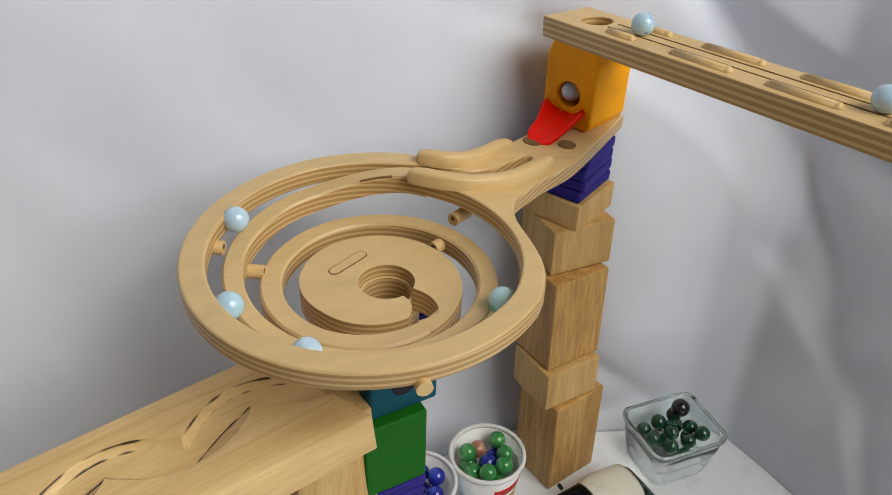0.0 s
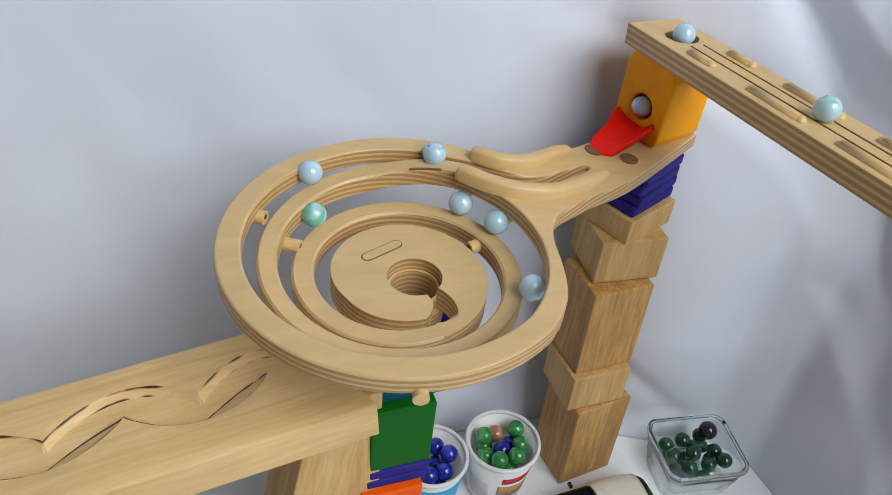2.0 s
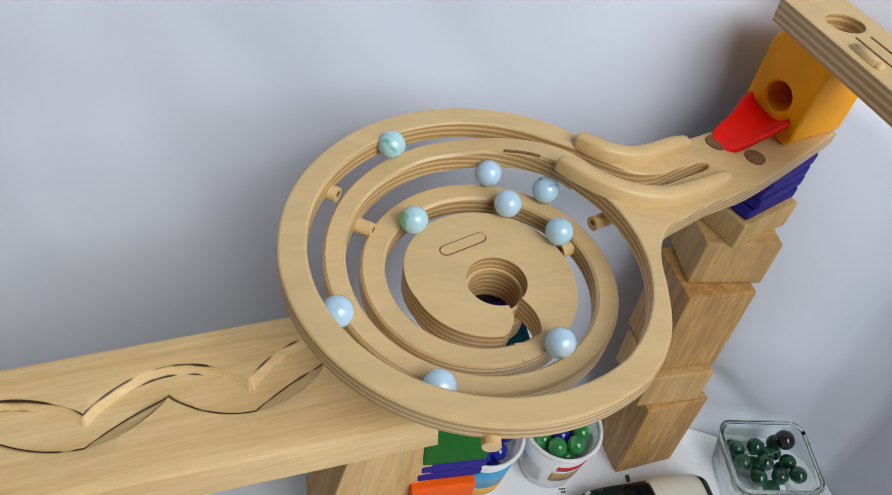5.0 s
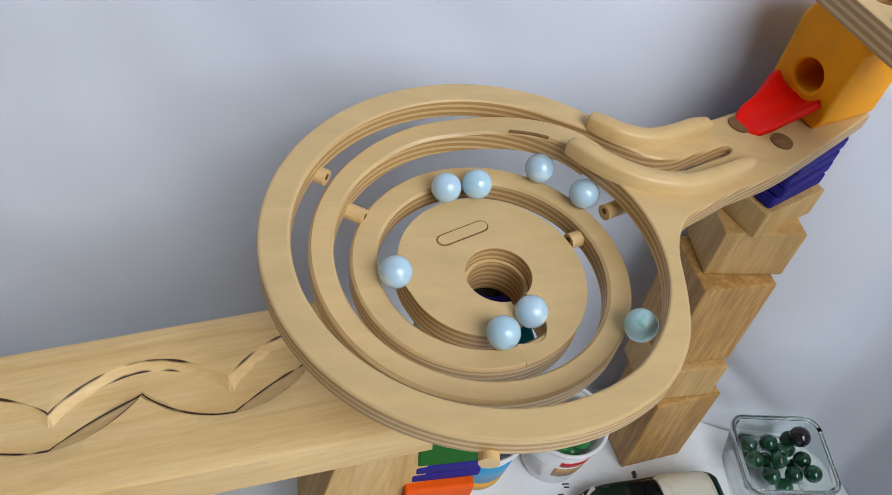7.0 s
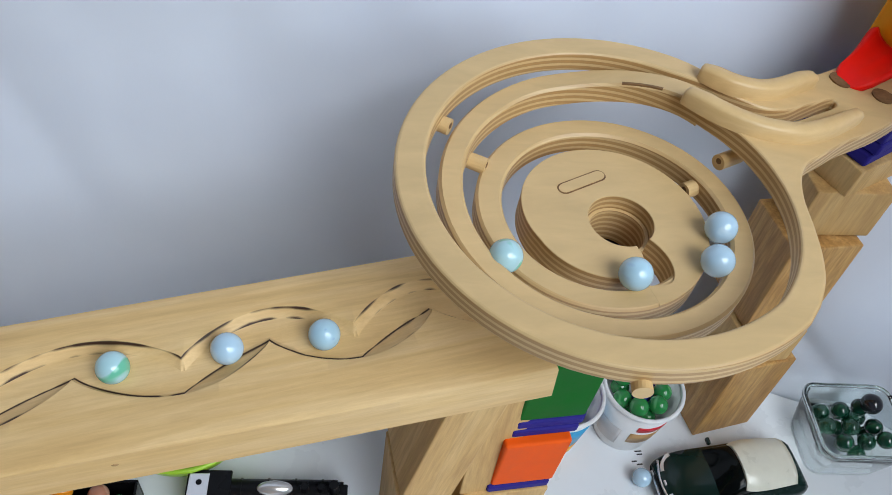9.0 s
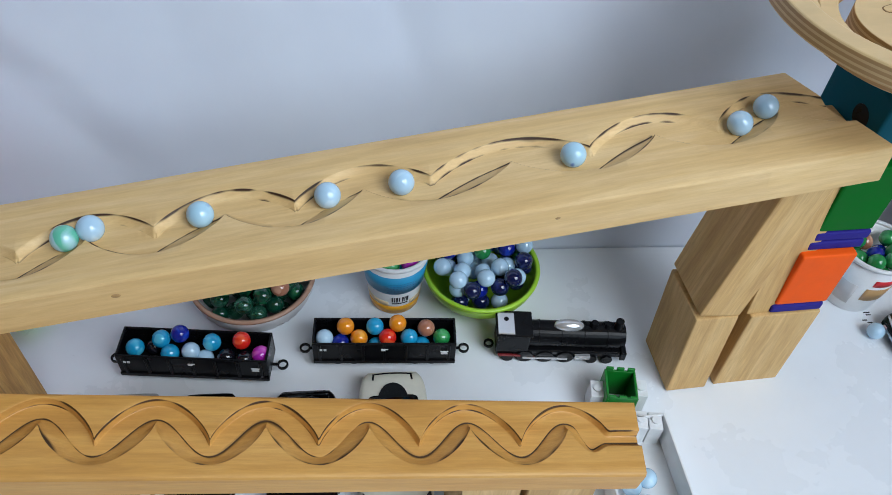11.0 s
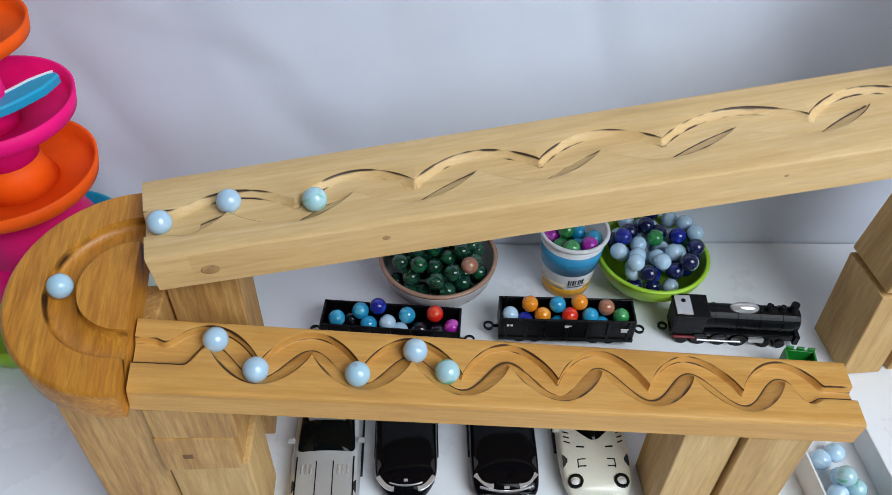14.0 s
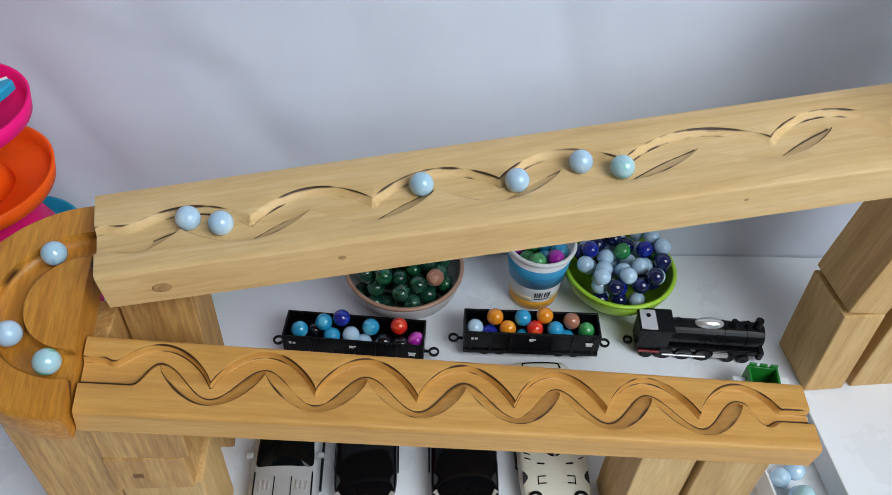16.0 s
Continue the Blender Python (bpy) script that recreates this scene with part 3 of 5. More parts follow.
    # raised guards of the inlet
    for pts in ([(0.0640, 0.0740), (0.0727, 0.0676), (0.0819, 0.0630), (0.0951, 0.0619), (0.1106, 0.0674), (0.1287, 0.0776), (0.1420, 0.0845)],
                [(0.0490, 0.0545), (0.0568, 0.0463), (0.0659, 0.0384), (0.0785, 0.0315), (0.0932, 0.0290), (0.1112, 0.0312), (0.1323, 0.0412), (0.1600, 0.0580)]):
        line = smooth_line(pts, 8)
        n = len(line)
        ends = [min(1, 7 * k / n, 7 * (n - 1 - k) / n) for k in range(n)]
        v, f = sweep(line, across(line), [0.0028 + 0.0019 * e ** 0.4 for e in ends], [0.0055 + 0.0030 * e ** 0.4 for e in ends], [-0.001] * n, 0.0016)
        ob = part("guard_rail", mesh_of("guard_rail", v, f, BIRCH_SOLID), None, t)
        ob.data.polygons.foreach_set("use_smooth", [True] * len(ob.data.polygons))
        ob.data.set_sharp_from_angle(angle=radians(50))
        on_plate.append(ob)
    # dark discs that paint the shade inside the bored holes beside the chute
    for x, y in ((0.1665, 0.0925), (0.1905, 0.0815)):
        on_plate.append(part("bore", cylinder((x, y, -0.002), (x, y, 0.0011), 0.0068, 24), DARK_WOOD, t, "dark disc for the shade in a bored hole of the neck"))
    for ob in on_plate:
        for v in ob.data.vertices:
            v.co.z += plate_z(v.co.x, v.co.y)
    return t


spiral_track()


# ---- beams with a wavy groove ----
def frame_of(a, b):
    a, b = Vector(a), Vector(b)
    x = (b - a).normalized()
    y = Vector((0, 0, 1)).cross(x).normalized()
    z = x.cross(y)
    return Matrix(((x.x, y.x, z.x, a.x), (x.y, y.y, z.y, a.y), (x.z, y.z, z.z, a.z), (0, 0, 0, 1))), (b - a).length


UPPER, UPPER_L = frame_of(*UPPER_AB)
LOWER, LOWER_L = frame_of(*LOWER_AB)


def blend_line(ends, f):
    return ends[0] + (ends[1] - ends[0]) * f


def groove_beam(name, label, length, fronts, backs, thick, edges, depth, material, m, skew0, skew1, mark_strength, floor, wall_top, low_edge_shade):
    """A squared timber whose top carries a routed wavy groove; the rows of points follow its edges."""
    nu = int(length / 0.0009)
    us = np.linspace(0, length, nu + 1)
    tb = np.array([edges(u) for u in us])
    lean = [np.sqrt(1 + np.clip(np.gradient(tb[:, k], us), -2.2, 2.2) ** 2) for k in (0, 1)]
    verts, faces, scorch_shade = [], [], []
    for i, u in enumerate(us):
        t, b = tb[i]
        w = t - b
        v0, v1 = blend_line(fronts, u / length), blend_line(backs, u / length)
        wl, wt = max(0.001, min(floor(u) - b, 0.66 * w)), min(wall_top * lean[0][i], 0.30 * w)
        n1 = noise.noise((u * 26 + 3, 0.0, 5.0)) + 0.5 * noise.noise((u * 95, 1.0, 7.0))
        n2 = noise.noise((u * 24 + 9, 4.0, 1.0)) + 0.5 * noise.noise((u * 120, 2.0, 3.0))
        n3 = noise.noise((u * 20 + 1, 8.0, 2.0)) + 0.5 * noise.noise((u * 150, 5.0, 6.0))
        on = lambda q: mark_strength * min(1, max(0, q))
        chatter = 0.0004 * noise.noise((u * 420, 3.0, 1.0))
        # third value darkens: broken scorch, plus shade painted on lower edge and floor corner
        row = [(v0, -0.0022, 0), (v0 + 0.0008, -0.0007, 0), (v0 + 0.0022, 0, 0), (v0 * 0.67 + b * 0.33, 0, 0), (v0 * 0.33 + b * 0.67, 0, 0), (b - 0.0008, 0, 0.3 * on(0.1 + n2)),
               (b, -0.0004, on(0.1 + low_edge_shade + 1.3 * n2)), (b + 0.3 * wl, -0.45 * depth, 0), (b + 0.65 * wl, -0.78 * depth, 0), (b + wl - 0.0007, -0.93 * depth, 0.55 * on(0.7 + n3)), (b + wl, -0.97 * depth - 0.0002, on(1.0 + low_edge_shade + 1.8 * n3)),
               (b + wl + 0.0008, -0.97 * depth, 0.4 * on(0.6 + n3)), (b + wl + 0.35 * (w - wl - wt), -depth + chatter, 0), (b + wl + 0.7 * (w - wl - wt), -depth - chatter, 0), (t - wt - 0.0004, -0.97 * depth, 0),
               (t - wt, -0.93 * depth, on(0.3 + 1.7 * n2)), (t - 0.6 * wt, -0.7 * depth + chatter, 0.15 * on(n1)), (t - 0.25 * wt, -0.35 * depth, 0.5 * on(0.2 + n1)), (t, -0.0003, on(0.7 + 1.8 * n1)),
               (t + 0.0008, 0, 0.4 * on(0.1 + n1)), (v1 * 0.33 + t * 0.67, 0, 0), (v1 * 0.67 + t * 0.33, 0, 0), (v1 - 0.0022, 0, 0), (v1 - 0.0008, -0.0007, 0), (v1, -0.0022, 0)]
        f = u / length
        for v, z, q in row:
            s = (skew0 * max(0, 1 - f * 6) + skew1 * max(0, f * 6 - 5)) * -(v - (v0 + v1) / 2)
            verts.append((u + s, v, z))
            scorch_shade.append(q)
    n = len(row)
    nv = n - 1
    for i in range(nu):
        for j in range(nv):
            faces.append((i * n + j, (i + 1) * n + j, (i + 1) * n + j + 1, i * n + j + 1))
    base, r = len(verts), 0.002
    for i in range(nu + 1):
        x0, x1 = verts[i * n][0], verts[i * n + nv][0]
        v0, v1 = verts[i * n][1], verts[i * n + nv][1]
        verts.extend([(x0, v0, -thick + r), (x0, v0 + r, -thick), (x1, v1 - r, -thick), (x1, v1, -thick + r)])
        scorch_shade.extend([0] * 4)
    for i in range(nu):
        p, q = base + 4 * i, base + 4 * i + 4
        faces.append((i * n, p, q, (i + 1) * n))
        for e in range(3):
            faces.append((p + e, p + e + 1, q + e + 1, q + e))
        faces.append((p + 3, i * n + nv, (i + 1) * n + nv, q + 3))
    faces.append(tuple(range(nv, -1, -1)) + tuple(base + e for e in range(4)))
    e0 = nu * n
    faces.append(tuple(range(e0, e0 + nv + 1)) + tuple(base + 4 * nu + e for e in (3, 2, 1, 0)))
    t = thing(name, label, "marble track", m=m)
    me = mesh_of("timber", verts, faces, material, True)
    me.set_sharp_from_angle(angle=radians(28))
    me.attributes.new("scorch_shade", "FLOAT", "POINT").data.foreach_set("value", scorch_shade)
    part("timber", me, None, t)
    return t


def knot(parent, u, v, z, across, size, axis):
    bm = bmesh.new()
    bmesh.ops.create_uvsphere(bm, u_segments=14, v_segments=8, radius=1)
    sc = {"front": (across, 0.0006, size), "top": (across, size, 0.0006)}[axis]
    bmesh.ops.scale(bm, vec=sc, verts=bm.verts)
    part("knot", bm, KNOT, parent, "soft brown knot in the wood", True, pose(u, v, z))


UP_FRONT, UP_BACK, UP_T = (-0.0465, -0.0632), (0.0298, 0.0215), 0.030
upper = groove_beam("upper_beam", "pale pine beam with a hand-routed wavy groove sloping to the left turn", UPPER_L, UP_FRONT, UP_BACK, UP_T, upper_edges, 0.0046, PINE, UPPER,
                    0.12, 0.35, 0.9, upper_floor, 0.0042, 0.2)
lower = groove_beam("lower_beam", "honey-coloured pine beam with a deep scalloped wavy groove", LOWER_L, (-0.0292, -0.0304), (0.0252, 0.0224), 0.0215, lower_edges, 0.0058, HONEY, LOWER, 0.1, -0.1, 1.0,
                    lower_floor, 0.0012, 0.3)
for u, sz in ((0.405, 0.0014), (0.150, 0.0022), (0.040, 0.0050)):
    knot(upper, u, blend_line(UP_FRONT, u / UPPER_L) + 0.0002, -0.009 - 1.5 * sz, 1.3 * sz, 0.8 * sz, "front")


# ---- wooden blocks ----
def wood_block(x, y, z, w, d, h, turn, material, label, group="", lean=(0, 0)):
    t = part("wood_block", box(-w / 2, w / 2, -d / 2, d / 2, 0, h, 0.0012), material, m=pose(x, y, z, lean[0], lean[1], turn))
    return tagged(t, label, "wood block", group)


def tower_blocks():
    g = "tower of wooden blocks"
    wood_block(0.588, 0.2135, 0.0, 0.058, 0.050, 0.1025, 10, OAK, "brown pine block at the foot of the tower", g, (-2, 0))
    wood_block(0.580, 0.2200, 0.1027, 0.057, 0.050, 0.0395, 4, PINE_END, "short pale pine block in the middle of the tower", g, (-2, 0))
    wood_block(0.582, 0.2290, 0.1425, 0.056, 0.052, 0.0885, 5, OAK, "long brown upright pine block with dark grain", g, (-3, 0.5))
    wood_block(0.590, 0.2450, 0.2315, 0.058, 0.052, 0.0410, -2, PINE_END, "short pale pine block near the tower top", g, (-2, 0))
    wood_block(0.592, 0.252, 0.2727, 0.056, 0.052, 0.0232, 24, PINE_END, "thin pale wooden shim under the purple blocks", g)


tower_blocks()


def flat_block(x, y, z, w, h, turn, material, name, label, group):
    t = part(name, box(-w / 2, w / 2, -w / 2, w / 2, 0, h, 0.002, 3), material, m=pose(x, y, z, 0, 0, turn))
    return tagged(t, label, "toy block", group)


for i in range(4):
    flat_block(0.5905 + 0.001 * (i % 2), 0.2570, 0.2960 + 0.0098 * i, 0.0535, 0.0096, 29 + (-2, 1, 0, 2)[i], PURPLE, "purple_block", "thin navy-purple painted wooden spacer block", "purple spacers on the tower")


def holed_face(w, h, hole_r, hz, hx=0.0, seg=28):
    """A square face in the xz plane with a round hole, as two loops of equal count."""
    outer, inner = [], []
    for i in range(seg):
        a = 2 * math.pi * i / seg
        c, s = math.cos(a), math.sin(a)
        k = 1 / max(abs(c) / (w / 2), 1e-9)
        up, dn = (h - hz), hz
        k = min(k, (up / s) if s > 1e-9 else 1e9, (dn / -s) if s < -1e-9 else 1e9)
        outer.append((k * c, hz + k * s))
        inner.append((hx + hole_r * c, hz + hole_r * s))
    return outer, inner


def yellow_block():
    t = thing("yellow_block", "glossy orange-yellow wooden block with a round exit hole", "toy block", m=pose(0.6050, 0.2660, 0.3475, 0, 0, -71))
    w, h = 0.0465, 0.0650
    bm = bmesh.new()
    outer, inner = holed_face(w, h, 0.0100, 0.0255)
    n = len(outer)
    fo = [bm.verts.new((x, -w / 2, z)) for x, z in outer]
    fi = [bm.verts.new((x, -w / 2, z)) for x, z in inner]
    bi = [bm.verts.new((x, w / 2 - 0.008, z)) for x, z in inner]
    for i in range(n):
        j = (i + 1) % n
        bm.faces.new((fo[i], fo[j], fi[j], fi[i]))
        bm.faces.new((fi[i], fi[j], bi[j], bi[i]))
    bm.faces.new(bi)
    bo = [bm.verts.new((x, w / 2, z)) for x, z in outer]
    for i in range(n):
        j = (i + 1) % n
        bm.faces.new((fo[j], fo[i], bo[i], bo[j]))
    bm.faces.new(bo)
    body = part("body", bm, ORANGE_Y, t)
    bev = body.modifiers.new("soft", "BEVEL")
    bev.width, bev.segments, bev.limit_method, bev.angle_limit = 0.0022, 3, "ANGLE", radians(40)
    return t


def red_chute():
    """Red tongue that leads from the hole down to the track, with a raised wing at each side of its head."""
    t = thing("red_chute", "bright red plastic chute in front of the block's hole", "chute", m=pose(0.5815, 0.2585, 0.3475, 0, 0, -61))
    verts, faces = [], []
    nu, nv = 20, 16
    for i in range(nu + 1):
        f = i / nu
        half = (0.0132 - 0.0030 * f) * math.sqrt(max(0.02, 1 - max(0, (f - 0.70) / 0.30) ** 2.2))
        for j in range(nv + 1):
            g = j / nv * 2 - 1
            wing = math.exp(-(f / 0.30) ** 2)
            y = 0.004 * (1 - abs(g)) * (1 - f) - 0.046 * f
            z = 0.0085 + 0.0035 * (1 - f) * (1 - abs(g)) - 0.0035 * f * f + abs(g) ** 2.5 * (0.0065 * wing + 0.0040 * (1 - f) ** 0.6) - 0.003 * max(0, (f - 0.8) / 0.2)
            verts.append((g * half * (1 + 0.16 * wing * abs(g)), y, z))
    n = nv + 1
    for i in range(nu):
        for j in range(nv):
            faces.append((i * n + j, (i + 1) * n + j, (i + 1) * n + j + 1, i * n + j + 1))
    ob = part("tongue", mesh_of("tongue", verts, faces, RED_P, True), None, t)
    s = ob.modifiers.new("solid", "SOLIDIFY")
    s.thickness, s.offset = 0.0045, -1
    return t


yellow_block()
red_chute()


def top_ramp():
    m, length = frame_of(RAMP_AB[0], (0.653, -0.2140, 0.4666))
    t = thing("top_ramp", "layered plywood ramp board with a drop hole and wooden guide strips", "marble track", m=m)
    w = 0.0225
    bm = bmesh.new()
    ov = [bm.verts.new((x, y, 0)) for x, y in [(-0.006, -w), (0.1, -w), (0.2, -w), (length, -w), (length, w), (0.2, w), (0.1, w), (-0.006, w)]]
    iv = [bm.verts.new((0.028 + 0.0115 * math.cos(a), 0.0115 * math.sin(a), 0)) for a in np.arange(0, 2 * math.pi, math.pi / 12)]
    ed = [bm.edges.new((a, b)) for a, b in zip(ov, ov[1:] + ov[:1])] + [bm.edges.new((a, b)) for a, b in zip(iv, iv[1:] + iv[:1])]
    bmesh.ops.triangle_fill(bm, edges=ed, use_beauty=True)
    ext = bmesh.ops.extrude_face_region(bm, geom=bm.faces[:])
    bmesh.ops.translate(bm, vec=(0, 0, -0.0155), verts=[v for v in ext["geom"] if isinstance(v, bmesh.types.BMVert)])
    board = part("board", bm, BIRCH_DARK, t)
    bev = board.modifiers.new("soft", "BEVEL")
    bev.width, bev.segments, bev.limit_method, bev.angle_limit = 0.0012, 2, "ANGLE", radians(50)
    for y in (-0.0052, 0.0052):
        part("rail_line", box(0.045, length, y - 0.0006, y + 0.0006, -0.001, 0.0004, 0), DARK_WOOD, t)
    for u, y in ((0.056, -0.0135), (0.064, 0.0135), (0.115, -0.0135), (0.118, 0.0135), (0.188, -0.0135), (0.192, 0.0135), (0.26, -0.0135), (0.265, 0.0135), (0.34, -0.0135), (0.345, 0.0135)):
        bm = cylinder((u, y, -0.0006), (u + (0.042 if u > 0.1 else 0.02), y, -0.0006), 0.0038, 14)
        bmesh.ops.create_uvsphere(bm, u_segments=12, v_segments=8, radius=0.0038, matrix=pose(u, y, -0.0006))
        bmesh.ops.create_uvsphere(bm, u_segments=12, v_segments=8, radius=0.0038, matrix=pose(u + (0.042 if u > 0.1 else 0.02), y, -0.0006))
        part("guide_strip", bm, BIRCH_DARK, t, "rounded wooden guide strip", True)
    # short peg under the board where it rests on the block
    part("locating_peg", cylinder((0.028, 0, -0.0165), (0.028, 0, -0.0155), 0.019, 24), BIRCH_DARK, t)
    part("support_foot", box(length - 0.03, length - 0.005, -0.015, 0.015, -0.03, -0.0155, 0.001), BIRCH_DARK, t)
    return t


top_ramp()


# ---- coloured tower under the spiral ----
def block_stack():
    g = "coloured block tower"
    a = 3
    x, y = 0.3725, 0.1215
    wood_block(x - 0.012, y + 0.006, 0.0, 0.060, 0.050, 0.1, 4, PINE_END, "pale worn pine block under the coloured tower", g)
    b = lambda nm, z, h, mat, lab, dx=0.0, w=0.044: flat_block(x + dx + 0.08 * (z - 0.15), y + 0.10 * (z - 0.05), z, w, h, a, mat, nm, lab, g)
    b("purple_block", 0.1005, 0.0085, PURPLE, "thin navy-purple painted spacer block under the orange block")
    b("orange_block", 0.1095, 0.058, ORANGE_R, "bright orange painted wooden block", 0.001)
    b("purple_block", 0.168, 0.0085, PURPLE, "thin navy-purple painted spacer block")
    b("purple_block", 0.177, 0.0085, PURPLE, "thin navy-purple painted spacer block", 0.001)
    b("green_block", 0.186, 0.062, GREEN_B, "dark green painted wooden block")
    t = thing("teal_block", "teal painted wooden block with a dark round hole under the spiral", "toy block", g, pose(x + 0.009, y + 0.020, 0.2485, 0, 0, a))
    part("body", box(-0.021, 0.026, -0.021, 0.045, 0, 0.0485, 0.002, 3), TEAL, t)
    # black discs on uncut faces paint the shade inside the outlet holes
    part("hole", cylinder((-0.0212, 0, 0.022), (-0.019, 0, 0.022), 0.0085, 24), BLACK_P, t, "black disc for the shade in a round outlet hole")
    part("hole", cylinder((0.002, -0.0212, 0.022), (0.002, -0.019, 0.022), 0.0085, 24), BLACK_P, t, "black disc for the shade in a round outlet hole")

    t = thing("purple_block", "navy-purple painted spacer block with a dark drop hole under the spiral", "toy block", g, pose(x + 0.012, y + 0.020, 0.2972, 0, 0, a))
    part("body", box(-0.016, 0.026, -0.004, 0.046, 0, 0.0085, 0.002, 3), PURPLE, t)
    # black disc on the top face paints the shade down the drop hole
    part("hole", cylinder((0.004, 0.024, 0.0083), (0.004, 0.024, 0.0088), 0.0150, 28), BLACK_P, t, "black disc for the shade in a round drop hole")


block_stack()


def beam_supports():
    g = "support blocks under the upper beam"
    wood_block(0.3035, 0.124, 0.0, 0.036, 0.056, 0.098, 4, PINE_END, "upright pine block on the table", g, (-3, 0))
    wood_block(0.3035, 0.130, 0.100, 0.036, 0.056, 0.153, 5, PINE_END, "upright pine block on another block", g, (-2, 10))
    wood_block(0.3440, 0.130, 0.098, 0.034, 0.050, 0.163, 5, PINE_END, "pale pine block below the beam's high end", g, (-4, 0))
    g = "support blocks at the turn"
    wood_block(-0.234, 0.062, 0.0, 0.048, 0.040, 0.203, 2, OAK, "upright pine block under the beam's low end", g)
    wood_block(-0.2295, -0.0200, 0.1372, 0.0530, 0.050, 0.0320, 0, OAK, "thick pine slab under the lower beam", g)
    slab = wood_block(-0.2325, -0.0205, 0.0995, 0.0500, 0.050, 0.0375, 1, OAK, "thick pine slab with a dark square knot hole", g)
    part("knot_hole", box(-0.0100, -0.0035, -0.0254, -0.0245, 0.0150, 0.0195, 0.0003), DARK_WOOD, slab, "small dark knot hole")
    wood_block(-0.2300, -0.0180, 0.0, 0.0530, 0.046, 0.0993, 1, PINE_END, "upright pine block under the slabs", g)
    g = "support blocks at the outlet"
    wood_block(0.1060, -0.012, 0.0, 0.040, 0.046, 0.1225, 3, PINE_END, "upright pine block under the lower beam", g)
    wood_block(0.1530, -0.014, 0.0, 0.044, 0.050, 0.1165, -3, PINE_END, "wide upright pine block under the lower beam's outlet", g)


beam_supports()


def turn_block():
    """Half-round amber block with a U-shaped groove that joins both beams."""
    m = pose(*TURN_AT, TURN_TILT, 0, TURN_RZ)
    t = thing("turn_block", "amber-stained half-round wooden block with a U-shaped groove", "marble track", m=m)
    R = 0.0785
    rs = np.linspace(0, R, 100)
    an = np.linspace(math.pi / 2, 1.5 * math.pi, 150)
    verts, faces = [], []
    for a in an:
        for r in rs:
            d = abs(r - 0.044)
            k = max(0, 1 - (d / 0.0094) ** 2)
            z = -0.0085 * k ** 0.28 - max(0, r - R + 0.003) ** 2 / 0.003
            verts.append((r * math.cos(a), r * math.sin(a), z))
    n = len(rs)
    for i in range(len(an) - 1):
        for j in range(n - 1):
            faces.append((i * n + j, i * n + j + 1, (i + 1) * n + j + 1, (i + 1) * n + j))
    base = len(verts)
    for a in an:
        verts.append((R * math.cos(a), R * math.sin(a), -0.026))
    for i in range(len(an) - 1):
        faces.append((i * n + n - 1, base + i, base + i + 1, (i + 1) * n + n - 1))
    c = len(verts)
    verts.append((0, 0, -0.026))
    for i in range(len(an) - 1):
        faces.append((c, base + i + 1, base + i))
    faces.append(tuple(range(n)) + (base, c))
    faces.append((c, base + len(an) - 1) + tuple((len(an) - 1) * n + j for j in range(n - 1, -1, -1)))
    me = mesh_of("half_round", verts, faces, AMBER, True)
    me.set_sharp_from_angle(angle=radians(30))
    # groove rims darkened: scorch and cracks, plus painted shade of the steep walls
    scorch_shade = []
    for x, y, z in verts:
        d = abs(abs(math.hypot(x, y) - 0.044) - 0.0091)
        q = 0.65 + 1.4 * noise.noise((x * 22, y * 22, 3.0)) + 0.6 * noise.noise((x * 90, y * 90, 6.0))
        crack = max(0, 1 - abs(noise.noise((x * 60, y * 5, 8.0))) * 26) * max(0, noise.noise((x * 20, y * 12, 1.0)) * 2)
        scorch_shade.append(min(1, max(0, q) * math.exp(-(d / 0.0011) ** 2) + 0.5 * crack))
    me.attributes.new("scorch_shade", "FLOAT", "POINT").data.foreach_set("value", scorch_shade)
    part("half_round", me, None, t)
    wood_block(-0.2835, 0.004, 0.0, 0.050, 0.088, 0.178, 1, OAK, "tall brown pine post under the turn", "support blocks at the turn")


turn_block()


# ---- marbles lying about ----
R_M = 0.008
BALL = {}


def loose_marble(x, y, z, material, label, group, r=R_M):
    key = (material.name, round(r, 4))
    if key not in BALL:
        bm = ball(r, 24, 14)
        me = bpy.data.meshes.new("marble")
        bm.to_mesh(me)
        bm.free()
        me.materials.append(material)
        me.polygons.foreach_set("use_smooth", [True] * len(me.polygons))
        BALL[key] = me
    ob = part("marble", BALL[key], m=pose(x, y, z, random.uniform(0, 360), random.uniform(0, 360), random.uniform(0, 360)))
    return tagged(ob, label, "marble", group)


def heap(cx, cy, z, radius, count, choose, group, r=R_M, inside=None, tries=4000):
    """A heap of marbles that do not pass through one another, filling a round or square vessel layer by layer."""
    done = []
    for n in range(tries):
        if len(done) >= count:
            break
        a, q = random.uniform(0, 2 * math.pi), radius * math.sqrt(random.random())
        x, y = (cx + q * math.cos(a), cy + q * math.sin(a)) if inside is None else inside()
        h = z
        for px, py, pz in done:
            d2 = (px - x) ** 2 + (py - y) ** 2
            if d2 < (2 * r) ** 2:
                h = max(h, pz + math.sqrt((2 * r) ** 2 - d2))
        if h > z + 2.2 * r * (1 + len(done) / 40):
            continue
        done.append((x, y, h))
        m, label = choose(len(done))
        loose_marble(x, y, h, m, label, group, r)
    return done


